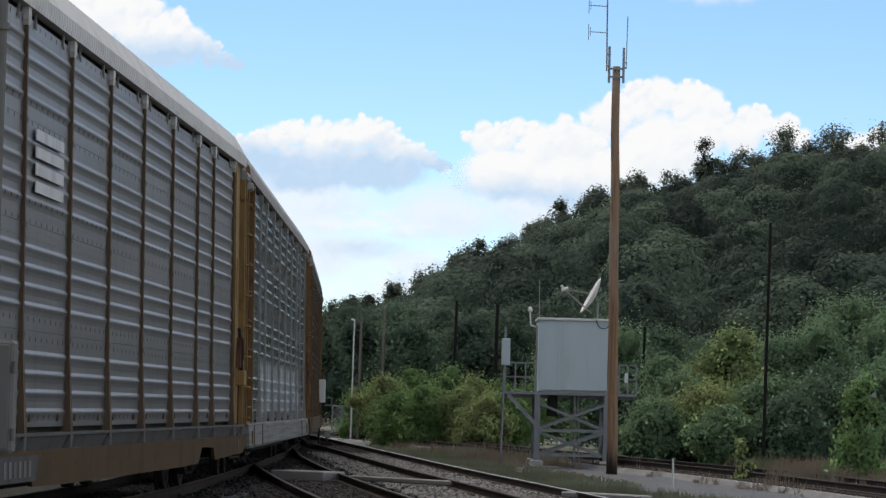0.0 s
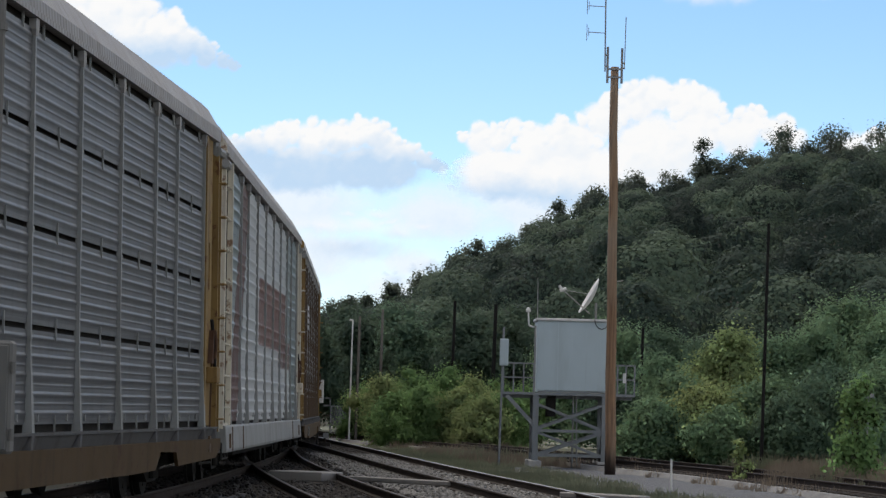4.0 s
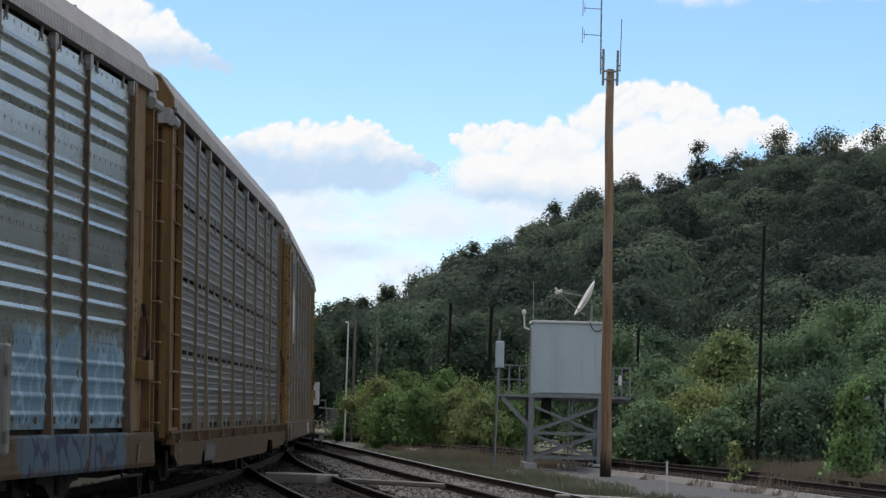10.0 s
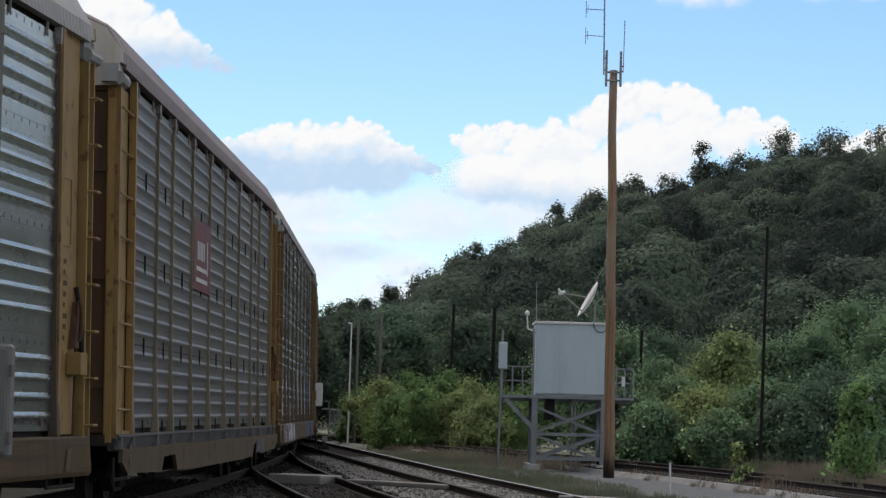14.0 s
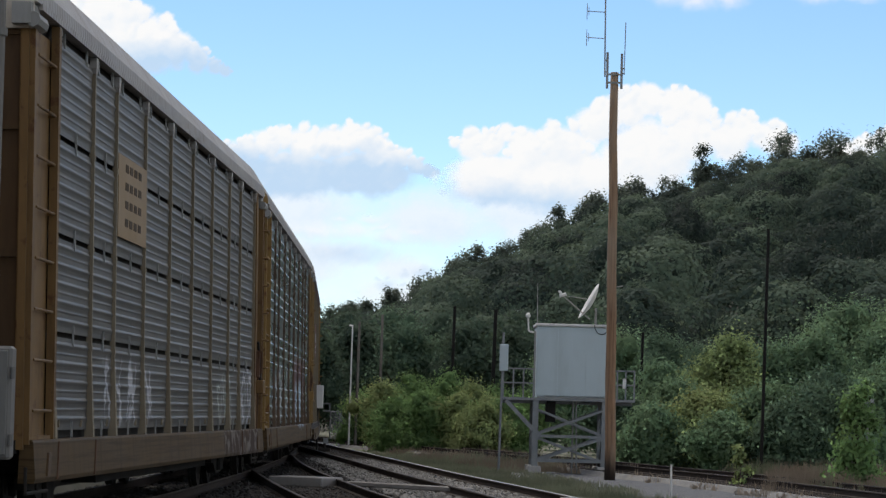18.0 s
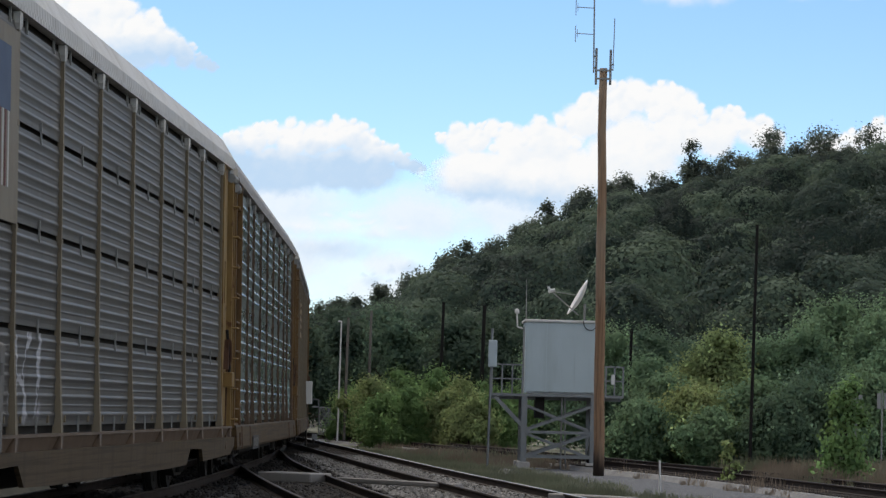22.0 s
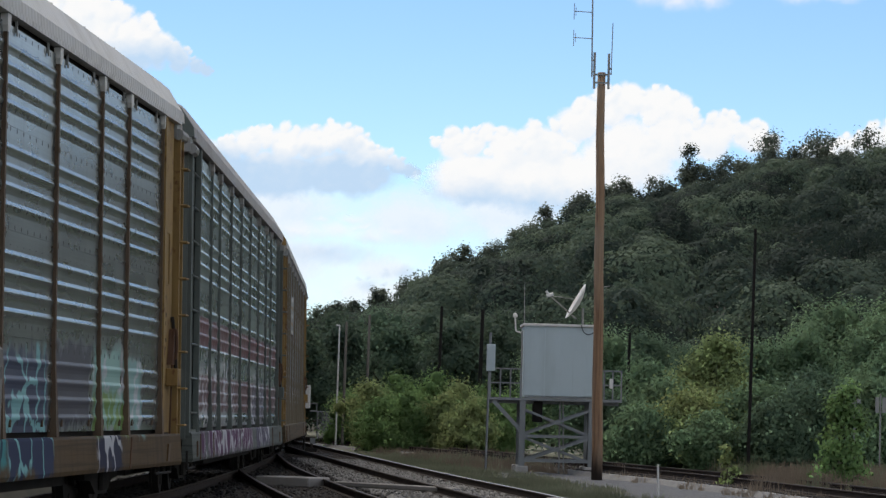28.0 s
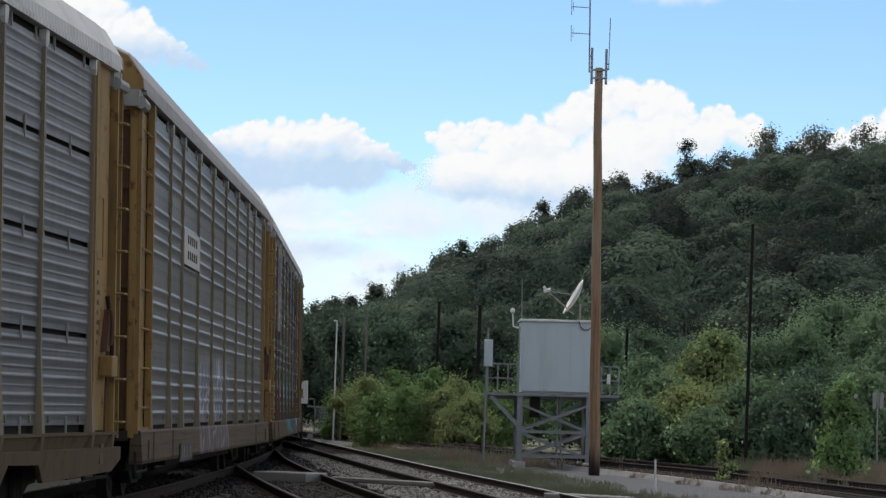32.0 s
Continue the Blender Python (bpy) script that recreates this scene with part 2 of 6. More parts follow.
GALV = paint("galvanised_steel", (0.22, 0.23, 0.235), (0.1, 0.1, 0.1), 0.4, 0.5, metal=0.4)
SHEDWHITE = paint("shelter_paint", (0.47, 0.54, 0.56), (0.29, 0.31, 0.30), 0.35, 0.5, 0.6)
BLACK = paint("dull_black", (0.022, 0.02, 0.018), (0.05, 0.035, 0.025), 0.4, 0.8)
RUSTY = paint("rusty_iron", (0.10, 0.055, 0.035), (0.03, 0.02, 0.015), 0.6, 0.8)
DARKPOLE = paint("creosoted_pole", (0.013, 0.012, 0.011), (0.025, 0.02, 0.017), 0.4, 0.85)
GREYPOLE = paint("weathered_grey_pole", (0.16, 0.145, 0.125), (0.07, 0.06, 0.05), 0.5, 0.85)
CONCRETE = rough_stone("concrete", (0.42, 0.40, 0.37), (0.55, 0.53, 0.49), 14, 0.2)
TIMBER = paint("grey_crossing_timber", (0.27, 0.255, 0.24), (0.2, 0.18, 0.16), 0.5, 0.85, 2.0)
TIE = paint("old_tie_wood", (0.045, 0.037, 0.031), (0.03, 0.025, 0.02), 0.6, 0.9, 2.0)
BALLAST = rough_stone("ballast_stone", (0.10, 0.096, 0.09), (0.21, 0.20, 0.187), 9)
# oily stone, blackened further by the train's shade painted into it
OIL_SHADE_BALLAST = rough_stone("oily_shaded_ballast", (0.010, 0.009, 0.008), (0.034, 0.028, 0.022), 9)
RAILTOP = steel("polished_rail", (0.30, 0.29, 0.28), 0.5)
RAILDULL = steel("dull_rail", (0.06, 0.05, 0.045), 0.75)
RAILSIDE = paint("dark_rusty_rail", (0.030, 0.021, 0.017), (0.015, 0.012, 0.01), 0.5, 0.8)
BAND = paint("dull_grey_band_paint", (0.085, 0.082, 0.08), (0.04, 0.032, 0.026), 0.6, 0.75)
ARCH = paint("chalky_white_end_paint", (0.50, 0.46, 0.40), (0.24, 0.19, 0.14), 0.5, 0.8)


def wood_pole():
    n = Nodes("brown_pole_wood")
    p = n.coords()
    grain = n.noise(n.scaled(p, 26, 26, 0.7), 1.0, 5, 0.65)
    big = n.noise(n.scaled(p, 2, 2, 0.35), 1.0, 3)
    col = n.mix(n.step(grain, 0.35, 0.7), (0.30, 0.175, 0.095), (0.13, 0.07, 0.04))
    col = n.mix(n.math("MULTIPLY", n.step(big, 0.4, 0.65), 0.7), col, (0.27, 0.20, 0.14))
    sep = n.t.nodes.new("ShaderNodeSeparateXYZ")    # creosote soaked into the butt
    n.put(sep.inputs[0], p)
    butt = n.math("ADD", sep.outputs[2], n.math("MULTIPLY", n.noise(n.scaled(p, 8, 8, 0.8), 1.0, 3), 1.6))
    col = n.mix(n.math("SUBTRACT", 1.0, n.step(butt, 0.9, 1.9)), col, (0.035, 0.022, 0.016))
    n.bump(grain, 0.5, 0.02)
    return n.done(col, 0.85)


def ground_mat():
    """Gravel by the tracks, dry weeds and grass away from them."""
    n = Nodes("yard_ground")
    p = n.world()
    a = n.noise(p, 11, 6, 0.7)
    b = n.noise(p, 0.22, 4, 0.6)
    c = n.noise(p, 1.6, 5, 0.6)
    gravel = n.mix(n.step(a, 0.35, 0.65), (0.026, 0.027, 0.029), (0.118, 0.120, 0.126))
    gravel = n.mix(n.math("MULTIPLY", n.step(n.noise(p, 2.3, 5, 0.7), 0.42, 0.64), 0.65), gravel, (0.05, 0.05, 0.05))
    grass = n.mix(n.step(a, 0.3, 0.7), (0.062, 0.068, 0.046), (0.155, 0.16, 0.105))
    grass = n.mix(n.math("MULTIPLY", n.step(c, 0.45, 0.65), 0.6), grass, (0.15, 0.12, 0.065))
    sep = n.t.nodes.new("ShaderNodeSeparateXYZ")
    n.put(sep.inputs[0], p)
    # the yard's gravel ends along a line that follows the tracks
    edge = n.math("SUBTRACT", sep.outputs[0], n.math("SUBTRACT", 15.5, n.math("MULTIPLY", sep.outputs[1], 0.105)))
    wob = n.math("MULTIPLY", n.math("SUBTRACT", b, 0.5), 9.0)
    f = n.step(n.math("ADD", edge, wob), -0.8, 1.2)
    far = n.step(sep.outputs[1], 95, 125)
    col = n.mix(n.math("MAXIMUM", f, far), gravel, grass)
    n.bump(a, 0.6, 0.05)
    return n.done(col, 0.95)


WOODPOLE, GROUND = wood_pole(), ground_mat()
# distance haze put into both greens as blue; ridge lightened to offset back light
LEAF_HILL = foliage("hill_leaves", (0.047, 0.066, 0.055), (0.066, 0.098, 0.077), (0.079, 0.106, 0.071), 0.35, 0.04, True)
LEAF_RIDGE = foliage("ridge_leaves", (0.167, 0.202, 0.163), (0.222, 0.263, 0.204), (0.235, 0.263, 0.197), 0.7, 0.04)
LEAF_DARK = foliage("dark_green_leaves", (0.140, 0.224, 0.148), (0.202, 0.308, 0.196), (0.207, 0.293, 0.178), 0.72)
# LEAF_DARK's green with the rear trees' shade put into the colour
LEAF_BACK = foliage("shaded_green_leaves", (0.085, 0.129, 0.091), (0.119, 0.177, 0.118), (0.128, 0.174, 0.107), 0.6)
LEAF_MID = foliage("green_leaves", (0.213, 0.342, 0.198), (0.299, 0.451, 0.257), (0.342, 0.454, 0.244), 0.72)
LEAF_YELLOW = foliage("yellowing_leaves", (0.303, 0.406, 0.176), (0.436, 0.544, 0.237), (0.508, 0.508, 0.224), 0.72)
LEAF_BRIGHT = foliage("bright_green_leaves", (0.199, 0.335, 0.126), (0.299, 0.471, 0.189), (0.315, 0.461, 0.178), 0.72)
GRASSBLADE = foliage("grass_blades", (0.260, 0.293, 0.185), (0.415, 0.440, 0.284), (0.512, 0.456, 0.333), 0.6)
DRYWEED = foliage("dry_weeds", (0.276, 0.214, 0.156), (0.480, 0.384, 0.282), (0.384, 0.314, 0.240), 0.5)
LITTER = rough_stone("leaf_litter", (0.025, 0.028, 0.014), (0.05, 0.045, 0.025), 0.8)
BARK = paint("bark", (0.085, 0.07, 0.055), (0.04, 0.03, 0.025), 0.6, 0.9, 3.0)


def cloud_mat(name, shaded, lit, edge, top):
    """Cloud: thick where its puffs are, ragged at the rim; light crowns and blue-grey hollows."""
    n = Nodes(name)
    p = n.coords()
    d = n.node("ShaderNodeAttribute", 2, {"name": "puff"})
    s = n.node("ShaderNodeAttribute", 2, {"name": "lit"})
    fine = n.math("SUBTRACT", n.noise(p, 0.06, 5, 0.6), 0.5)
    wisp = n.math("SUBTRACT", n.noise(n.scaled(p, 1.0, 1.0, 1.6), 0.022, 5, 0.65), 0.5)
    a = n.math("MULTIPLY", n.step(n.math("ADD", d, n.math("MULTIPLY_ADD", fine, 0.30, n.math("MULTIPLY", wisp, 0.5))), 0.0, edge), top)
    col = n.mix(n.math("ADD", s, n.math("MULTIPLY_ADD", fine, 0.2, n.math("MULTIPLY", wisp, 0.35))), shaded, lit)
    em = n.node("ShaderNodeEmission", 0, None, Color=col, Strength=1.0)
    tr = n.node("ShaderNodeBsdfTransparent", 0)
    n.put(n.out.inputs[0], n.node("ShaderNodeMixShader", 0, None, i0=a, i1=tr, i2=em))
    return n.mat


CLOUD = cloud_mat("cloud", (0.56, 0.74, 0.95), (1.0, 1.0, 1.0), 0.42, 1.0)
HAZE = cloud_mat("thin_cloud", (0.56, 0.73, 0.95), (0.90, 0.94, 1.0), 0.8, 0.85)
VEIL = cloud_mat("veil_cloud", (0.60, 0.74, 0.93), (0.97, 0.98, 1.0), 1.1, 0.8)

# ---- mesh helpers ----
class Build:
    """Collects simple solids into one mesh."""

    def __init__(self):
        self.v, self.f = [], []

    def box(self, x0, x1, y0, y1, z0, z1):
        i = len(self.v)
        self.v += [(x, y, z) for x in (x0, x1) for y in (y0, y1) for z in (z0, z1)]
        self.f += [(i, i + 1, i + 3, i + 2), (i + 4, i + 6, i + 7, i + 5), (i, i + 4, i + 5, i + 1), (i + 2, i + 3, i + 7, i + 6), (i, i + 2, i + 6, i + 4), (i + 1, i + 5, i + 7, i + 3)]
        return self

    def bar(self, p, q, r, r2=None, n=8):
        """A round bar from p to q, tapering from r to r2."""
        p, q = Vector(p), Vector(q)
        a = (q - p).normalized()
        u = a.orthogonal().normalized()
        w = a.cross(u)
        i = len(self.v)
        for c, rr in ((p, r), (q, r if r2 is None else r2)):
            for k in range(n):
                t = 2 * math.pi * k / n
                self.v.append(tuple(c + rr * (math.cos(t) * u + math.sin(t) * w)))
        self.f += [(i + k, i + (k + 1) % n, i + n + (k + 1) % n, i + n + k) for k in range(n)]
        self.f += [tuple(i + k for k in reversed(range(n))), tuple(i + n + k for k in range(n))]
        return self

    def beam(self, p, q, w, h):
        """A square-edged bar from p to q, w wide and h high."""
        p, q = Vector(p), Vector(q)
        a = (q - p).normalized()
        side = a.cross(Vector((0, 0, 1)))
        side = side.normalized() if side.length > 0.01 else Vector((1, 0, 0))
        up = side.cross(a)
        i = len(self.v)
        for c in (p, q):
            for s, t in ((-1, -1), (1, -1), (1, 1), (-1, 1)):
                self.v.append(tuple(c + side * (s * w / 2) + up * (t * h / 2)))
        self.f += [(i, i + 1, i + 5, i + 4), (i + 1, i + 2, i + 6, i + 5), (i + 2, i + 3, i + 7, i + 6), (i + 3, i, i + 4, i + 7), (i + 3, i + 2, i + 1, i), (i + 4, i + 5, i + 6, i + 7)]
        return self

    def prism(self, prof, x0, x1, close=True):
        """A profile of (y, z) run along x from x0 to x1."""
        i, n = len(self.v), len(prof)
        self.v += [(x0, y, z) for y, z in prof] + [(x1, y, z) for y, z in prof]
        self.f += [(i + k, i + (k + 1) % n, i + n + (k + 1) % n, i + n + k) for k in range(n if close else n - 1)]
        if close:
            self.f += [tuple(i + k for k in reversed(range(n))), tuple(i + n + k for k in range(n))]
        return self

    def skin(self, rings, closed=True, caps=True):
        """Rings of equally many points, joined one to the next."""
        i, n = len(self.v), len(rings[0])
        for r in rings:
            self.v += [tuple(p) for p in r]
        for j in range(len(rings) - 1):
            a, b = i + j * n, i + (j + 1) * n
            self.f += [(a + k, a + (k + 1) % n, b + (k + 1) % n, b + k) for k in range(n if closed else n - 1)]
        if caps and closed:
            self.f += [tuple(i + k for k in reversed(range(n))), tuple(i + (len(rings) - 1) * n + k for k in range(n))]
        return self

    def mesh(self, name="mesh", smooth=False, bevel=0.0):
        m = bpy.data.meshes.new(name)
        m.from_pydata(self.v, [], self.f)
        bm = bmesh.new()
        bm.from_mesh(m)
        bmesh.ops.recalc_face_normals(bm, faces=bm.faces)
        if bevel:
            bmesh.ops.bevel(bm, geom=bm.edges[:], offset=bevel, segments=1, affect="EDGES")
        for f in bm.faces:
            f.smooth = smooth
        bm.to_mesh(m)
        bm.free()
        return m


def part(name, mesh, material, parent=None, label="", at=None):
    """One mesh object; alike pieces share their mesh and keep a material of their own."""
    if isinstance(mesh, Build):
        mesh = mesh.mesh(name)
    if not mesh.materials:
        mesh.materials.append(None)
    ob = new(name, mesh)
    ob.material_slots[0].link = "OBJECT"
    ob.material_slots[0].material = material
    if parent:
        ob.parent = parent
    if at is not None:
        ob.matrix_basis = at
    if label:
        ob["label"] = label
    return ob


def thing(name, label, category, at=None, group="", kind=""):
    ob = new(name)
    ob.empty_display_size = 0.3
    if at is not None:
        ob.matrix_basis = at
    return tagged(ob, label, category, group, kind)


def single(name, mesh, material, label, category, kind="", at=None, group=""):
    return tagged(part(name, mesh, material, None, "", at), label, category, group, kind)


def mesh_from_arrays(name, verts, quads, smooth=False):
    """A mesh of quads from numpy arrays."""
    m = bpy.data.meshes.new(name)
    m.vertices.add(len(verts))
    m.vertices.foreach_set("co", np.ascontiguousarray(verts, dtype=np.float32).ravel())
    m.loops.add(quads.size)
    m.loops.foreach_set("vertex_index", np.ascontiguousarray(quads, dtype=np.int32).ravel())
    m.polygons.add(len(quads))
    m.polygons.foreach_set("loop_start", np.arange(0, quads.size, 4, dtype=np.int32))
    if smooth:
        m.polygons.foreach_set("use_smooth", np.ones(len(quads), dtype=bool))
    m.update(calc_edges=True)
    return m


# ---- foliage ----
def unit(a):
    return a / np.maximum(np.linalg.norm(a, axis=1, keepdims=True), 1e-6)


def leaf_quads(pts, nrm, size, rng, slim=0.55, loose=0.42):
    """A folded leaf at every point, turned about its outward direction."""
    n = len(pts)
    nn = unit(nrm * 1.0 + rng.normal(size=(n, 3)) * loose)
    t = unit(np.cross(nn, rng.normal(size=(n, 3))))
    b = np.cross(nn, t)
    s = (size * rng.uniform(0.6, 1.3, n))[:, None]
    v = np.stack([pts - t * s * 0.6, pts + b * s * slim * 0.6 + nn * s * 0.14, pts + t * s * 0.6, pts - b * s * slim * 0.6 + nn * s * 0.14], 1)
    return v.reshape(-1, 3)


def leaf_mesh(name, pts, nrm, size, rng, slim=0.55, loose=0.42, tone=None, core=None):
    """A mesh of leaves that also knows which way each leaf's bough faces."""
    v = leaf_quads(pts, nrm, size, rng, slim, loose)
    if core is not None:
        v = np.concatenate([v, core[0]])
    m = mesh_from_arrays(name, v, np.arange(len(v)).reshape(-1, 4))
    a = m.attributes.new("bough", "FLOAT_VECTOR", "POINT")
    soft = np.repeat(unit(nrm + rng.normal(size=nrm.shape) * 0.08), 4, axis=0)
    if core is not None:
        soft = np.concatenate([soft, core[1]])
    a.data.foreach_set("vector", soft.astype(np.float32).ravel())
    if tone is not None:
        a = m.attributes.new("tone", "FLOAT", "POINT")
        a.data.foreach_set("value", np.repeat(tone, 4).astype(np.float32))
    return m


def clump_points(centres, radii, per, rng, low=0.62):
    """Points in the outer shells of ellipsoid clumps; those deep inside a neighbour are left out."""
    out_p, out_n = [], []
    c, r = np.array(centres, float), np.array(radii, float)
    area = (r[:, 0] * r[:, 2])
    for i in range(len(c)):
        k = max(6, int(per * area[i] / area.mean()))
        d = unit(rng.normal(size=(k, 3)))
        d[:, 2] = np.where((d[:, 2] < -0.4) & (rng.random(k) < 0.6), -d[:, 2], d[:, 2])
        q = c[i] + d * r[i] * rng.uniform(low, 1.08, k)[:, None]
        keep = np.ones(k, bool)
        for j in range(len(c)):
            if j != i:
                keep &= (((q - c[j]) / r[j]) ** 2).sum(1) > 0.42
        out_p.append(q[keep]), out_n.append(d[keep])
    return np.concatenate(out_p), np.concatenate(out_n)


def crown_clumps(rng, height, width, base, n, small=1.0):
    """Clumps that make an uneven crown from base to height: a spread of boughs, sprays that stick out, gaps between."""
    cs, rs = [], []
    lobes = rng.uniform(0, 6.28)
    for i in range(n):
        f = (i + rng.uniform(0, 1)) / n
        z = base + (height - base) * (0.06 + 0.92 * f)
        spread = width * 0.5 * (0.30 + 0.78 * math.sin(math.pi * min(1, 0.22 + 0.76 * f)))
        a = i * 2.4 + rng.uniform(-0.8, 0.8)
        spread *= 0.84 + 0.22 * math.sin(2 * a + lobes) + 0.14 * math.sin(5 * a + 2 * lobes)     # lopsided, with boughs that reach out
        z = base + (z - base) * (0.93 + 0.07 * math.sin(a + lobes) + 0.06 * math.sin(3 * a + 3 * lobes))
        d = spread * rng.uniform(0.2, 0.92)
        rad = width * rng.uniform(0.05, 0.14) * small * (26.0 / max(26, n)) ** 0.25
        cs.append((d * math.cos(a), d * math.sin(a), min(z, height - rad * 0.5)))
        rs.append((rad, rad * rng.uniform(0.8, 1.1), rad * rng.uniform(0.75, 1.45)))
    return cs, rs


def dome_clumps(rng, height, width, base, n):
    """Clumps over a rounded crown, as of an old tree in a closed wood."""
    cs, rs = [(0, 0, base + (height - base) * 0.45)], [(width * 0.40, width * 0.40, (height - base) * 0.42)]
    for i in range(n):
        a, e = i * 2.4 + rng.uniform(-0.4, 0.4), rng.uniform(0.05, 1.45)
        q = width * 0.40
        cs.append((q * math.cos(a) * math.cos(e), q * math.sin(a) * math.cos(e), base + (height - base) * (0.40 + 0.46 * math.sin(e))))
        rad = width * rng.uniform(0.17, 0.26)
        rs.append((rad, rad, rad * rng.uniform(0.75, 0.95)))
    return cs, rs


def core_quads(centres, radii, f):
    """Rounded cores inside the clumps, which close the crown's depth: corners, outward directions."""
    g = np.linspace(-1, 1, 3)
    faces = []
    for ax in range(3):
        for sg in (-1, 1):
            for i in range(2):
                for j in range(2):
                    q = []
                    for u, v in ((i, j), (i + 1, j), (i + 1, j + 1), (i, j + 1)):
                        p = np.zeros(3)
                        p[ax], p[(ax + 1) % 3], p[(ax + 2) % 3] = sg, g[u], g[v]
                        q.append(p)
                    faces.append(q)
    d = unit(np.array(faces).reshape(-1, 3))
    return np.concatenate([np.array(c) + d * np.array(r) * f for c, r in zip(centres, radii)]), np.concatenate([d for c in centres])


def crown_mesh(seed, height, width, base, n, leaves, size, dense):
    rng = np.random.default_rng(seed)
    cs, rs = crown_clumps(rng, height, width, base, n)
    p, d = clump_points(cs, rs, leaves / n, rng, 0.2)
    p = p + rng.normal(size=p.shape) * width * np.array([0.075, 0.075, 0.06])
    mid = np.array([0, 0, base + (height - base) * 0.4])
    d = unit(d + 0.8 * unit(p - mid))
    return leaf_mesh("crown", p, d, size, rng, 0.7, 0.25, core=core_quads(cs, rs, 0.85) if dense else None), cs


def tree(name, label, category, x, y, z, height, width, base, seed, leaves, size, leaf, n=16, trunk=0.14, group=""):
    """A tree or shrub: tapered trunk with limbs to its clumps, and a crown of leaves."""
    t = thing(name, label, category, pose(x, y, z, 0, 0, (seed * 47) % 360), group)
    m, cs = crown_mesh(seed, height, width, base, n, leaves, size, leaves > 3000)
    b = Build()
    rng = random.Random(seed)
    pts = [Vector((0, 0, -0.1))]
    for k in range(1, 6):
        pts.append(Vector((rng.uniform(-0.05, 0.05) * height * 0.25, rng.uniform(-0.05, 0.05) * height * 0.25, height * 0.16 * k)))
    for k in range(5):
        b.bar(pts[k], pts[k + 1], trunk * (1 - 0.17 * k), trunk * (1 - 0.17 * (k + 1)), 7)
    for c in cs[::2]:
        k = min(4, max(1, int(c[2] / height * 4.2)))
        limb = (pts[k], Vector(c) * 0.92 + Vector((0, 0, 0.06 * c[2])), trunk * 0.38, trunk * 0.12, 5)
        if leaves < 3000:
            part("limb", Build().bar(*limb), BARK, t)
        else:
            b.bar(*limb)
    part("trunk", b, BARK, t)
    part("crown", m, leaf, t)
    return t


# ---- tracks ----
APEX_X, APEX_Y = -5.080, 60.1
BEND_FAR, BEND_NEAR = 0.00081, 0.002931    # turn per metre beyond and before the point 10 m short of the apex


def train_at(s):
    """The middle of the train's track, s metres along it from its rightmost point."""
    a = max(s, -10.0) * BEND_FAR
    x, y = APEX_X + (math.cos(a) - 1) / BEND_FAR, APEX_Y + math.sin(a) / BEND_FAR
    if s < -10:
        b = a + BEND_NEAR * (max(s, -62.0) + 10)
        x, y = x + (math.cos(b) - math.cos(a)) / BEND_NEAR, y + (math.sin(b) - math.sin(a)) / BEND_NEAR
        if s < -62:
            x, y = x - math.sin(b) * (s + 62), y + math.cos(b) * (s + 62)
    return Vector((x, y, 0))


def smooth_line(pts, step):
    """A smooth curve through plan points, sampled every step metres."""
    out = []
    p = [Vector((*a, 0)) for a in pts]
    p = [2 * p[0] - p[1]] + p + [2 * p[-1] - p[-2]]
    for i in range(1, len(p) - 2):
        k = max(1, int((p[i + 1] - p[i]).length / step))
        for j in range(k):
            t = j / k
            a, b, c, d = p[i - 1:i + 3]
            out.append(0.5 * (2 * b + (c - a) * t + (2 * a - 5 * b + 4 * c - d) * t * t + (3 * b - a - 3 * c + d) * t ** 3))
    out.append(p[-2])
    return out


def sweep(line, prof):
    """A closed profile (offset to the right, height) run along a plan line."""
    b, rings = Build(), []
    for i, q in enumerate(line):
        d = (line[min(i + 1, len(line) - 1)] - line[max(i - 1, 0)]).normalized()
        r = Vector((d.y, -d.x, 0))
        rings.append([q + r * o + Vector((0, 0, h)) for o, h in prof])
    return b.skin(rings)


def offset_line(line, o):
    out = []
    for i, q in enumerate(line):
        d = (line[min(i + 1, len(line) - 1)] - line[max(i - 1, 0)]).normalized()
        out.append(q + Vector((d.y, -d.x, 0)) * o)
    return out


RAIL_PROF = [(-0.07, -0.17), (0.07, -0.17), (0.07, -0.155), (0.012, -0.135), (0.012, -0.045), (0.035, -0.03), (0.035, -0.006), (-0.035, -0.006), (-0.035, -0.03), (-0.012, -0.045), (-0.012, -0.135), (-0.07, -0.155)]
HEAD_PROF = [(-0.033, -0.008), (0.033, -0.008), (0.028, 0.0), (-0.028, 0.0)]
TIE_MESH = Build().box(-1.3, 1.3, -0.115, 0.115, -0.36, -0.17).mesh("tie", bevel=0.012)


def along(line, gap):
    """Places and headings every gap metres along a line."""
    out, acc = [], 0.0
    for a, b in zip(line, line[1:]):
        d = (b - a)
        while acc <= d.length:
            out.append((a + d.normalized() * acc, math.degrees(math.atan2(d.y, d.x))))
            acc += gap
        acc -= d.length
    return out


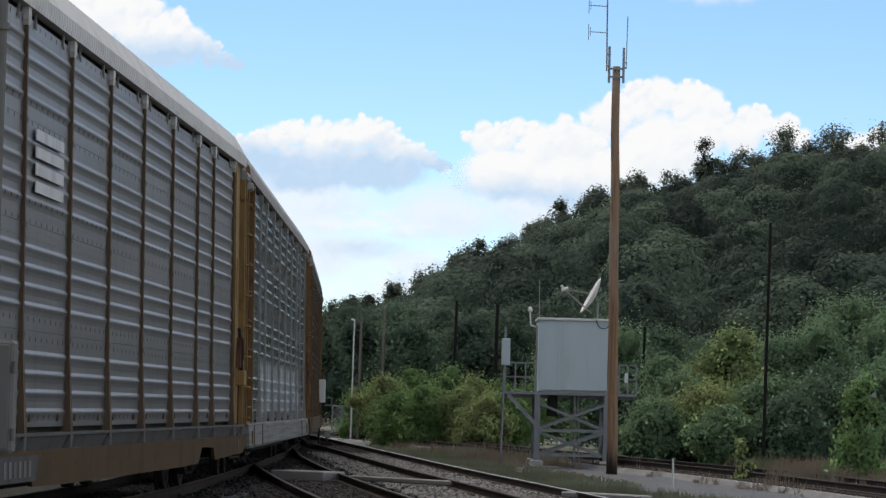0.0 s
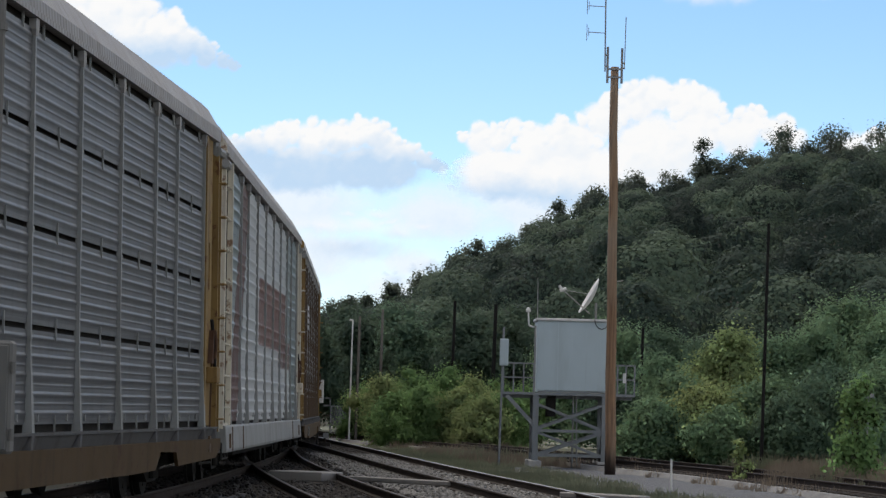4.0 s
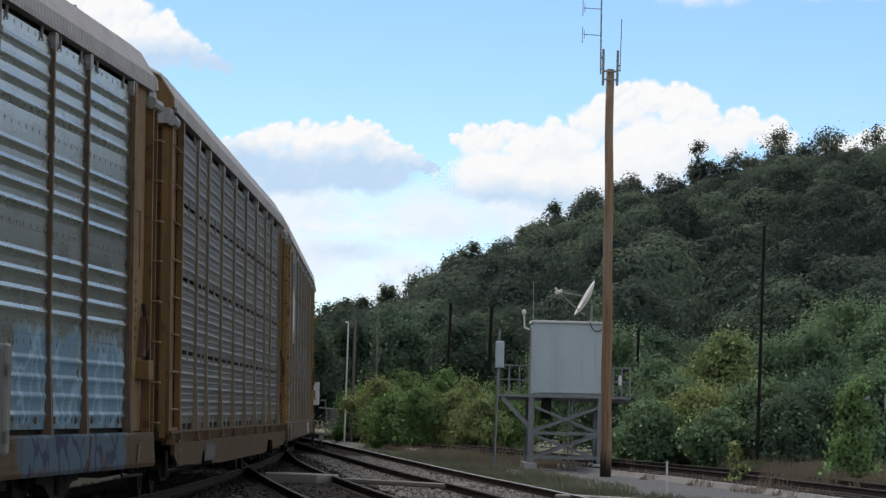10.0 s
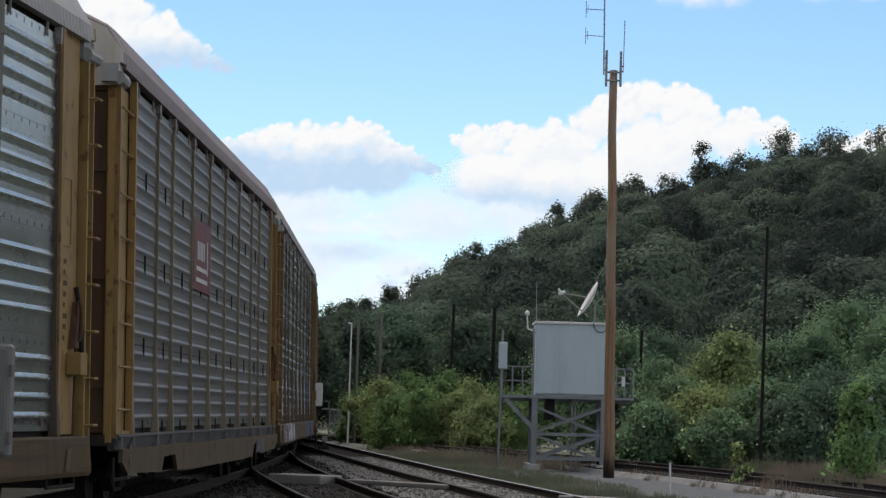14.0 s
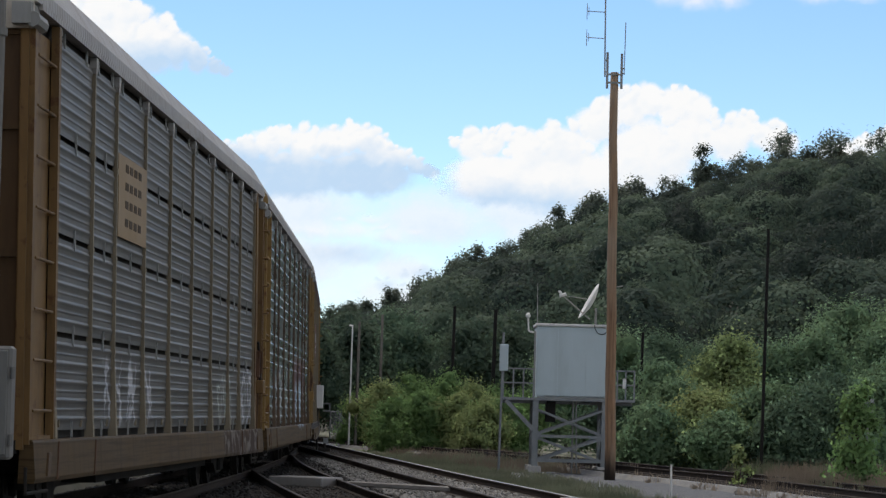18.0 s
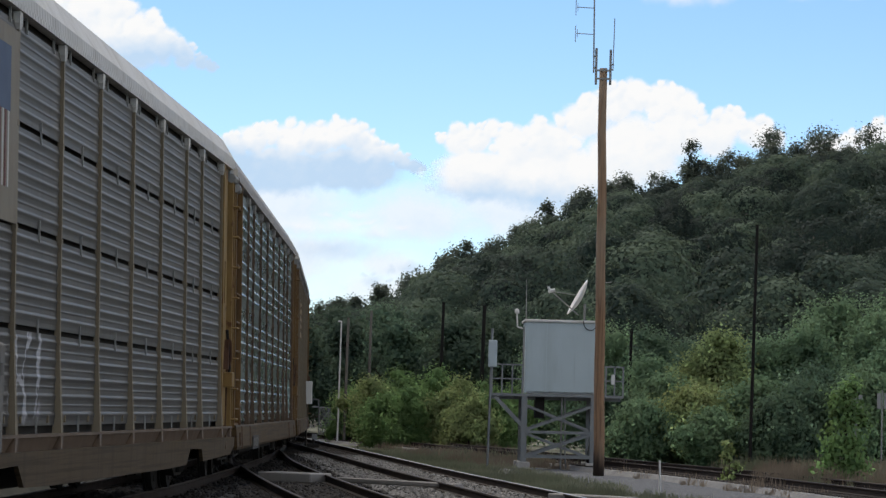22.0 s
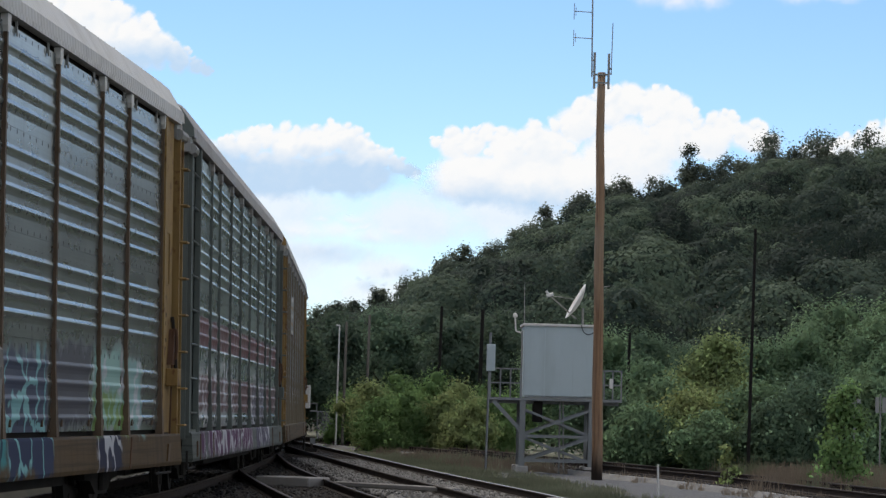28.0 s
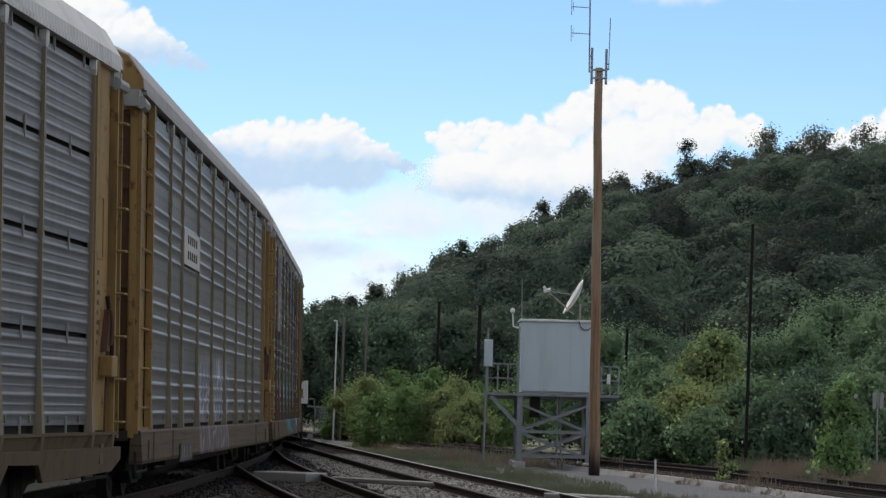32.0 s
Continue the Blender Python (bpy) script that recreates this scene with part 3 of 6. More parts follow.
def track(name, label, pts, y0, y1, z=0.0, worn=RAILTOP, bed=BALLAST):
    """A track on its bed of stone: two rails, ties, each tie from y0 to y1 a piece of its own."""
    line = smooth_line(pts, 3.0)
    t = thing(name, label, "railway track", pose(0, 0, z), kind="structure")
    for o in (-0.7525, 0.7525):
        r = part("rail", sweep(offset_line(line, o), RAIL_PROF), RAILSIDE, t)
        part("rail_head", sweep(offset_line(line, o), HEAD_PROF), worn if o > 0 else RAILDULL, r, "worn bright running surface")
    part("ballast_bed", sweep(line, [(-2.1, -0.55), (2.1, -0.55), (1.55, -0.2), (0, -0.185), (-1.55, -0.2)]), bed, t)
    rest = Build()
    for p, a in along(line, 0.54):
        if y0 < p.y < y1:
            part("tie", TIE_MESH, TIE, t, at=pose(p.x, p.y, 0, 0, 0, a + 90))
        elif p.y < 300 and p.y > -60:
            d = Vector((math.cos(radians(a + 90)), math.sin(radians(a + 90)), 0)) * 1.3
            rest.beam(p - d + Vector((0, 0, -0.265)), p + d + Vector((0, 0, -0.265)), 0.23, 0.19)
    tagged(part("ties", rest, TIE, t), kind="stuff")
    return line

# ---- ground, sky and distance ----
def make_ground():
    xs = np.concatenate([np.linspace(-2500, -60, 14), np.linspace(-50, 60, 56), np.linspace(80, 2500, 14)])
    ys = np.concatenate([np.linspace(-600, -20, 8), np.linspace(0, 180, 91), np.linspace(200, 3600, 18)])
    X, Y = np.meshgrid(xs, ys)
    Z = np.full_like(X, -0.32)
    for i in range(X.shape[0]):
        for j in range(X.shape[1]):
            x, y = X[i, j], Y[i, j]
            if abs(x) < 80 and -5 < y < 200:
                Z[i, j] += 0.05 * noise.noise(Vector((x * 0.3, y * 0.3, 0)))
    n, m = X.shape
    idx = np.arange(n * m).reshape(n, m)
    q = np.stack([idx[:-1, :-1], idx[:-1, 1:], idx[1:, 1:], idx[1:, :-1]], -1).reshape(-1, 4)
    me = mesh_from_arrays("ground", np.stack([X, Y, Z], -1).reshape(-1, 3), q, True)
    single("ground", me, GROUND, "grey gravel yard with dry weeds and grass", "ground", "structure")


make_ground()


def crest(x):
    """Height of the wooded hill's crest."""
    k = 8.0 + 0.45 * (x + 22)
    if x > 55:
        k = 42.6 + 0.12 * (x - 55)
    if x < -22:
        k = 8.0 + 0.10 * (x + 22)
    k += 1.6 * math.exp(-((x - 24) / 16) ** 2)
    return max(2.0, k)


def hill_z(x, y):
    f = min(1.0, max(0.0, (y - 250) / 275))
    back = max(0.0, (y - 530) / 400)
    return -0.4 + crest(x) * (f ** 0.9) * max(0.0, 1 - back)


def make_hill():
    xs, ys = np.linspace(-260, 420, 69), np.linspace(235, 930, 56)
    v = np.array([(x, y, hill_z(x, y) + 0.8 * noise.noise(Vector((x * 0.05, y * 0.05, 3)))) for y in ys for x in xs])
    n, m = len(ys), len(xs)
    idx = np.arange(n * m).reshape(n, m)
    q = np.stack([idx[:-1, :-1], idx[:-1, 1:], idx[1:, 1:], idx[1:, :-1]], -1).reshape(-1, 4)
    single("hill", mesh_from_arrays("hill", v, q, True), LITTER, "steep wooded hillside behind the railway yard", "hill", "structure")


make_hill()


# the line of treetops along the crest: places across and heights, at 520 m
TOPS_X = [-60, -22, -14, -8, -2.3, 3.6, 11.5, 17.4, 25.4, 34.3, 40.3, 45.7, 54.2, 60.6, 68.1, 78, 120]
TOPS_Z = [19, 20.2, 21, 22.9, 26.7, 30.5, 32.4, 36.3, 41.0, 45.0, 43.8, 46.5, 48.0, 50.5, 51, 52.5, 56]


def make_woods():
    """The hillside's woods: rounded crowns of leaves, too many to count, each tree with its own height and green."""
    rng = np.random.default_rng(7)
    pts, nrm, siz, ton = [], [], [], []
    y = 252.0
    while y < 524:
        w = y * 0.165 + 8
        x = -w - 6
        while x < w + 12:
            px, py = x + rng.uniform(-2.5, 2.5), y + rng.uniform(-3.5, 3.5)
            h = rng.uniform(7.0, 17.0)
            wd = rng.uniform(6.5, 11.5)
            room = 1.4 + (np.interp(px / py * 520, TOPS_X, TOPS_Z) - 1.4) * py / 520 - hill_z(px, py) - 0.9
            h = min(h, room - rng.uniform(0.0, 2.0))
            x += wd * rng.uniform(0.85, 1.15)
            if h < 3.0:
                continue
            wd = min(wd, h * 1.1)
            cs, rs = dome_clumps(rng, h, wd, h * 0.12, 13)
            p, d = clump_points(cs, rs, 300, rng, 0.86)
            p = p + rng.normal(size=p.shape) * 0.10
            keep = (d[:, 1] < 0.45)
            p, d = p[keep], d[keep]
            pts.append(p + np.array([px, py, hill_z(px, py) - 1.5]))
            mid = np.array([0, 0, h * 0.42])
            nrm.append(unit(d + 0.55 * unit(p - mid)))
            siz.append(np.full(len(p), rng.uniform(0.27, 0.35)))
            ton.append(np.full(len(p), rng.random()))
        y += 10.5
    p, d, s, t = np.concatenate(pts), np.concatenate(nrm), np.concatenate(siz), np.concatenate(ton)
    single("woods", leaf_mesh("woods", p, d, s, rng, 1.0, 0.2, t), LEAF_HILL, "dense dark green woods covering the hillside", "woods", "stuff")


make_woods()
# taller, thinner trees that stand out against the sky along the crest: place across, top, height, width
ridge = [(-17, 20.6, 8, 6), (-9.5, 23.4, 10, 5.5), (-2.0, 26.8, 10, 7), (4.0, 30.6, 11, 8.5), (10.5, 31.8, 10, 8), (17.6, 35.6, 11, 7.5), (25.4, 40.3, 12, 8), (33.6, 44.8, 12, 9.5), (39.6, 44.0, 11, 7.5), (45.8, 50.2, 15, 6.5), (53.4, 49.2, 13, 9), (60.7, 54.8, 17, 9), (68.3, 53.8, 15, 9.5), (77.5, 53.6, 14, 10), (86, 54, 13, 10)]
rg = random.Random(21)
for x in range(-24, 92, 5):
    k = x + rg.uniform(-1.5, 1.5)
    ridge.append((k, float(np.interp(k, TOPS_X, TOPS_Z)) - rg.uniform(-0.6, 1.6), rg.uniform(7.5, 10.5), rg.uniform(5.0, 8.5)))
for i, (x, top, h, w) in enumerate(ridge):
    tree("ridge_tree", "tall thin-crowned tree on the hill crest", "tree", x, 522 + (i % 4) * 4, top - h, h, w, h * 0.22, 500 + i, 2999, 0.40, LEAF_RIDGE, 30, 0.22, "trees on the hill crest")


# ---- clouds ----
def fbm(x, y, seed, octaves=5):
    """Layered value noise on arrays, about 0..1."""
    rng = np.random.default_rng(seed)
    grid = rng.random((128, 128))
    out, amp, tot = np.zeros_like(x), 1.0, 0.0
    for o in range(octaves):
        xi, yi = np.floor(x).astype(int), np.floor(y).astype(int)
        fx, fy = x - xi, y - yi
        fx, fy = fx * fx * (3 - 2 * fx), fy * fy * (3 - 2 * fy)
        g = lambda a, b: grid[(xi + a) % 128, (yi + b) % 128]
        out += amp * ((g(0, 0) * (1 - fx) + g(1, 0) * fx) * (1 - fy) + (g(0, 1) * (1 - fx) + g(1, 1) * fx) * fy)
        tot += amp
        amp *= 0.55
        x, y = x * 2.03 + 7.1, y * 2.03 + 3.7
    return out / tot


CLOUD_Y = 3500.0
CLOUDS = []


def cloud(label, puffs, seed, mat, base, rim=6):
    """A far cloud on a sheet of its own: puffs (x, z, half width, half height), each with smaller puffs round its upper rim, grown together; base: the height under which it lies in its own shade."""
    rng = np.random.default_rng(seed)
    every = [tuple(map(float, q)) for q in puffs]
    for x, z, rx, rz in puffs:
        for k in range(rim if rx < 50 else 0):
            a = rng.uniform(-0.3, 3.44)
            q = rng.uniform(0.22, 0.42)
            every.append((x + rx * 0.8 * math.cos(a), z + rz * 0.8 * math.sin(a), rx * q, rz * q))
    bx = np.array(every)
    x0, x1 = (bx[:, 0] - bx[:, 2]).min() - 18, (bx[:, 0] + bx[:, 2]).max() + 18
    z0, z1 = (bx[:, 1] - bx[:, 3]).min() - 18, (bx[:, 1] + bx[:, 3]).max() + 18
    X, Z = np.meshgrid(np.linspace(x0, x1, int((x1 - x0) / 1.7)), np.linspace(z0, z1, int((z1 - z0) / 1.7)))
    wx = X + 12 * (fbm(X / 26, Z / 26, seed) - 0.5) + 5 * (fbm(X / 8, Z / 8, seed + 1) - 0.5)
    wz = Z + 12 * (fbm(X / 26, Z / 26, seed + 2) - 0.5) + 5 * (fbm(X / 8, Z / 8, seed + 3) - 0.5)
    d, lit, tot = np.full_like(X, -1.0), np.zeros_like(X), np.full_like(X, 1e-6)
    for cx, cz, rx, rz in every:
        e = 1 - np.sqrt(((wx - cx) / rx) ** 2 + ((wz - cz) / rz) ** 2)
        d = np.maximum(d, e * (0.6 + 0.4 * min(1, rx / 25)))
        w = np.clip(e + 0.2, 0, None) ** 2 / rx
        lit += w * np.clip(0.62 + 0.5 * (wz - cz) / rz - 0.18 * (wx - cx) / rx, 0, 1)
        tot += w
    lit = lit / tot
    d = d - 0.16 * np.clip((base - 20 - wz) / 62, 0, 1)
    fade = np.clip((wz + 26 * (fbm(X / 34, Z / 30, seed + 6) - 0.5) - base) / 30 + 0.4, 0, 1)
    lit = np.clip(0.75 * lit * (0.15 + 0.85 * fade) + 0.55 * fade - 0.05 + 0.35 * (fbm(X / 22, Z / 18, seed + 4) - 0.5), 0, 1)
    n, m = X.shape
    idx = np.arange(n * m).reshape(n, m)
    q = np.stack([idx[:-1, :-1], idx[:-1, 1:], idx[1:, 1:], idx[1:, :-1]], -1).reshape(-1, 4)
    q = q[d.ravel()[q].max(axis=1) > -0.42]      # nothing of the sheet where there is no cloud
    cx, cz = (x0 + x1) / 2, (z0 + z1) / 2
    me = mesh_from_arrays("cloud", np.stack([X - cx, np.zeros_like(X), Z - cz], -1).reshape(-1, 3), q)
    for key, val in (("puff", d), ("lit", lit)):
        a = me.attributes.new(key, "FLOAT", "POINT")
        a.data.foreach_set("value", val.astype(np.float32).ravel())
    ob = single("backdrop_cloud", me, mat, label, "cloud", "structure", pose(cx, CLOUD_Y - 8 * len(CLOUDS), cz))
    CLOUDS.append((ob, cx, cz))
    return ob


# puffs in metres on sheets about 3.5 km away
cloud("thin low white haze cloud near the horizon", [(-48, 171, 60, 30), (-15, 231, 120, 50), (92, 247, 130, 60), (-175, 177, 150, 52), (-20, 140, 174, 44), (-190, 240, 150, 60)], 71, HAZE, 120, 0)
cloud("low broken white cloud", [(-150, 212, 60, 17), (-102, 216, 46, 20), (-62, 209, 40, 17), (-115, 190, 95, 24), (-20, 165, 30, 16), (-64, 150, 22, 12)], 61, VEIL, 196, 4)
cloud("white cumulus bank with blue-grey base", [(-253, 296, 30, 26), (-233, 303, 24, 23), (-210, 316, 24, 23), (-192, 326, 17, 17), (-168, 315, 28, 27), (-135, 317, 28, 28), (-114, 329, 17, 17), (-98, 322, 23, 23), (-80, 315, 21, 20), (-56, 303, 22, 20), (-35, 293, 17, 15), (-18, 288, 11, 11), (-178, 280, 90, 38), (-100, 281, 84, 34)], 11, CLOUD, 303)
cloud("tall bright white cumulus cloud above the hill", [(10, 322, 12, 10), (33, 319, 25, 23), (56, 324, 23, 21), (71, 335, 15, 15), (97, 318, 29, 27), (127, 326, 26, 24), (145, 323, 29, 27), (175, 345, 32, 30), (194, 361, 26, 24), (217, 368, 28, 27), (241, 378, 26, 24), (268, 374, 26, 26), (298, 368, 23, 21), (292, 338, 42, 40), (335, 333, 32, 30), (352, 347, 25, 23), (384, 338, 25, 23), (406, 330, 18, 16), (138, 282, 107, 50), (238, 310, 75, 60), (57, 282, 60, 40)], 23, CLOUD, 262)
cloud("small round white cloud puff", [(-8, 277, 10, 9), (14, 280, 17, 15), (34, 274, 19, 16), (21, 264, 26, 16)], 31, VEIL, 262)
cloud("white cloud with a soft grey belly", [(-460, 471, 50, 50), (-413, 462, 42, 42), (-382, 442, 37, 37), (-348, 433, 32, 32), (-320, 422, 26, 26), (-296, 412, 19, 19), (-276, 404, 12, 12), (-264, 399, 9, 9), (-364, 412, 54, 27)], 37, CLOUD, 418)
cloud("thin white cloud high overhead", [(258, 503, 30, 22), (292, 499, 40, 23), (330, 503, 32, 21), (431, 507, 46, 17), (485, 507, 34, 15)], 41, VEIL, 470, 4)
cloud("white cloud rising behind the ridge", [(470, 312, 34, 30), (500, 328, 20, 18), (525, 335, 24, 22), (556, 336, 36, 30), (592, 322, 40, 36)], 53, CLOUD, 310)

# ---- tracks and crossing ----
main_pts = [tuple(train_at(s)[:2]) for s in range(-420, 481, 12)]
MAIN = track("railway_main_track", "main railway track under the train, dark ballast", main_pts, 48, 78, 0.0, RAILDULL, OIL_SHADE_BALLAST)
SIDE = track("railway_siding_track", "siding track with dark ties joining the main track", [(4.6, 0), (1.75, 22), (-1.12, 45), (-2.95, 62), (-4.3, 77), (-5.2, 90), (-5.7, 97)], 44, 92, 0.004, RAILDULL, OIL_SHADE_BALLAST)
RIGHT = track("railway_outer_track", "outer railway track with bright rail heads and weeds", [(9, -20), (4.6, 22), (1.45, 53), (-0.45, 71), (-4.0, 108), (-6.75, 135), (-8.9, 150), (-9.9, 160)], 48, 100, 0.008)
BACK = track("railway_back_track", "rusty back track along the weeds", [(14, 20), (8.9, 70), (6.2, 88), (3.7, 104), (-0.5, 128), (-6, 155), (-13, 180)], 66, 92, 0.0, RAILDULL)

# unseen dark bank, added to hide the lit ground beyond the cars
single("embankment", sweep(offset_line(smooth_line(main_pts, 12.0), -5.2), [(-6.0, -0.6), (3.3, -0.6), (2.6, 0.3), (1.2, 0.9), (-1.5, 1.5), (-6.0, 1.5)]), LITTER, "added dark bank that blacks out the gap under the train", "embankment", "structure")

# ---- the train: enclosed car carriers ----
HALF_EDGES = [1.441, 4.314, 7.175, 9.16, 11.945]     # posts either side of the car's middle
EDGES = [-x for x in reversed(HALF_EDGES)] + HALF_EDGES
COLS = [b - a for a, b in zip(EDGES, EDGES[1:])]
SIDE_Y = -1.47
MESHES = {}


def rise(z):
    """Heights above the sill are set out on a scale of 1.14 to 5.14 from the sheets' foot to their head."""
    return z if z < 1.135 else ZB + (z - 1.14) * (ZT - ZB) / 4.0


def ridged(width, z0, z1, ridges, amp, half, fine=False):
    """A pressed sheet: flat with outward ridges across it, 8 mm thick at its rim."""
    key = ("sheet", round(width, 3), round(z0, 3), round(z1, 3), tuple(round(r, 3) for r in ridges), amp, half)
    if key in MESHES:
        return MESHES[key]
    prof = [(0.012, z0), (0, z0)]
    for z in ridges:
        if fine and z != ridges[0]:
            y = z - 0.098
            prof += [(0, y - 0.022), (-0.004, y - 0.004), (-0.004, y + 0.006), (0, y + 0.016)]
        prof += [(0, z - half), (-amp * 0.35, z - half * 0.5), (-amp * 0.92, z - half * 0.1), (-amp, z + half * 0.08), (-amp * 0.85, z + half * 0.24), (-amp * 0.3, z + half * 0.44), (0, z + half * 0.62)]
    prof += [(0, z1), (0.012, z1)]
    b = Build().prism(prof, -width / 2, width / 2)
    MESHES[key] = b.mesh("panel")
    return MESHES[key]


def sheets(kind):
    """Rows of one column of side sheets: foot, head, ridge heights, ridge depth and half width."""
    h = ZT - ZB
    if kind == "plain":       # four lapped rows, each with four ridges and flat rims
        ends = (0.0, 1.03, 2.16, 3.27, h - 0.06)
        return [(ZB + ends[i] + 0.0015, ZB + ends[i + 1] - 0.0015, [ZB + c + o for o in (-0.307, -0.102, 0.102, 0.307)], 0.017, 0.085) for i, c in enumerate((0.46, 1.59, 2.72, 3.80))]
    h -= 0.06
    if kind == "banded":      # four rows parted by dark slots
        out, row = [], h / 4
        for i in range(4):
            z0, z1 = ZB + i * row + 0.03, ZB + (i + 1) * row - 0.03
            rid = [z0 + 0.12 + k * 0.205 for k in range(5)]
            out.append((z0, z1, rid, 0.0125, 0.062))
        return out
    out = []                  # even ridges, four rows that lap
    row = h / 4
    for i in range(4):
        z0, z1 = ZB + i * row + 0.006, ZB + (i + 1) * row - 0.006
        out.append((z0, z1, [z0 + 0.13 + k * 0.205 for k in range(5)], 0.015, 0.085))
    return out


def once(key, make):
    if key not in MESHES:
        MESHES[key] = make()
        for v in MESHES[key].vertices:
            v.co.z = rise(v.co.z)
    return MESHES[key]


def post_mesh():
    b = Build()
    b.box(-0.035, 0.035, -0.044, 0.02, 1.95, 5.02)
    b.skin([[(-0.035, -0.044, 1.95), (0.035, -0.044, 1.95), (0.035, 0.02, 1.95), (-0.035, 0.02, 1.95)], [(-0.075, -0.085, 1.0), (0.075, -0.085, 1.0), (0.075, 0.02, 1.0), (-0.075, 0.02, 1.0)]])
    for z in (2.0, 3.05, 4.05):
        b.box(-0.05, 0.05, -0.05, 0.0, z, z + 0.06)
    return b.mesh("post")


def bracket_mesh():
    b = Build()
    b.box(-0.085, 0.085, -0.06, 0.02, 5.04, 5.15)
    b.skin([[(-0.085, -0.06, 5.04), (0.085, -0.06, 5.04), (0.085, 0.02, 5.04), (-0.085, 0.02, 5.04)], [(-0.045, -0.05, 4.98), (0.045, -0.05, 4.98), (0.045, 0.02, 4.98), (-0.045, 0.02, 4.98)]])
    return b.mesh("bracket")


def roof_rings(x, f):
    prof = [(-1.54, 5.20), (-1.53, 5.36), (-1.33, 5.70), (-1.0, 5.87), (-0.5, 5.95), (0, 5.97), (0.5, 5.95), (1.0, 5.87), (1.33, 5.70), (1.53, 5.36), (1.54, 5.20)]
    return [(x, y, 5.20 + (z - 5.20) * 0.92 * f) for y, z in prof]


def roof_mesh():
    b = Build().skin([roof_rings(-12.8, 1), roof_rings(12.8, 1)])
    for k in range(-5, 6):
        b.box(k * 2.2 - 0.02, k * 2.2 + 0.02, -0.95, 0.95, 5.79, 5.92)
    return b.mesh("roof")


def roof_end_mesh():
    return Build().skin([roof_rings(12.805, 0.985), roof_rings(13.42, 0.97), roof_rings(13.5, 0.90)]).mesh("roof_end")


def roof_arch_mesh():
    """The end frame under the roof's end."""
    b = Build().skin([roof_rings(13.51, 0.86), roof_rings(13.60, 0.86)])
    b.box(13.51, 13.60, -1.5, 1.5, 4.95, 5.2)
    return b.mesh("roof_arch")


def sill_mesh():
    """The plain side sill: a lip and one tall leaning plate."""
    return Build().prism([(-1.42, 1.0), (-1.545, 1.0), (-1.56, 0.97), (-1.585, 0.60), (-1.57, 0.55), (-1.40, 0.55)], -13.5, 13.5).mesh("sill", bevel=0.004)


def sill_rib_mesh():
    """A slanting stiffener on the leaning plate."""
    b = Build()
    b.skin([[(-0.16, -1.60, 0.57), (-0.10, -1.60, 0.57), (0.15, -1.575, 0.97), (0.09, -1.575, 0.97)], [(-0.16, -1.56, 0.57), (-0.10, -1.56, 0.57), (0.15, -1.54, 0.97), (0.09, -1.54, 0.97)]])
    return b.mesh("sill_rib")


def sill_lip_mesh():
    return Build().prism([(-1.42, 1.0), (-1.55, 1.0), (-1.555, 0.965), (-1.42, 0.965)], -13.5, 13.5).mesh("sill_lip")


def sill_web_mesh():
    return Build().prism([(-1.40, 0.963), (-1.53, 0.963), (-1.485, 0.80), (-1.40, 0.80)], -13.4, 13.4).mesh("sill_web")


def sill_flange_mesh():
    """The lower plate of a deep sill, cut away over the trucks and sloped up at the ends."""
    low = [(13.45, 0.66), (12.9, 0.52), (9.0, 0.46), (8.75, 0.66), (7.3, 0.68), (6.9, 0.44), (5.0, 0.42)]
    edge = [(13.45, 0.81), *low, *[(-x, z) for x, z in reversed(low)], (-13.45, 0.81)]
    b = Build()
    b.skin([[(x, -1.60 + 0.03 * (0.81 - z), z) for x, z in edge], [(x, -1.545 + 0.03 * (0.81 - z), z) for x, z in edge]])
    b.prism([(-1.60, 0.815), (-1.42, 0.815), (-1.42, 0.795), (-1.60, 0.795)], -13.45, 13.45)
    return b.mesh("sill_flange")


def gusset_mesh():
    b = Build()
    b.skin([[(-0.30, -1.594, 0.818), (-0.20, -1.594, 0.818), (0.07, -1.557, 0.965), (-0.07, -1.557, 0.965)], [(-0.30, -1.48, 0.818), (-0.20, -1.48, 0.818), (0.07, -1.48, 0.965), (-0.07, -1.48, 0.965)]])
    return b.mesh("gusset")


def step_plate_mesh():
    """A small slanting step let into the sill near an end."""
    b = Build()
    b.skin([[(-0.22, -1.607, 0.62), (-0.04, -1.607, 0.62), (0.14, -1.59, 0.86), (-0.04, -1.59, 0.86)], [(-0.22, -1.58, 0.62), (-0.04, -1.58, 0.62), (0.14, -1.565, 0.86), (-0.04, -1.565, 0.86)]])
    return b.mesh("step_plate")


RUNG_GAP = 0.53


def lead_ladder_mesh():
    """Two stiles of the ladder that stands out from the leading corner."""
    b = Build()
    b.box(-0.17, -0.10, -0.05, 0.05, 0.92, 5.0).box(0.13, 0.17, -0.05, 0.05, 0.92, 5.0)
    return b.mesh("ladder")


def trail_ladder_mesh():
    """The channel at the trailing corner in which the rungs sit: outer stile, back plate and foot tray."""
    b = Build()
    b.box(-0.74, -0.58, -0.06, 0.10, 0.95, 5.0)
    b.box(-0.58, 0.72, 0.025, 0.055, 1.0, 5.0)
    b.box(-0.58, 0.70, -0.05, 0.025, 1.0, 1.04)
    return b.mesh("ladder")


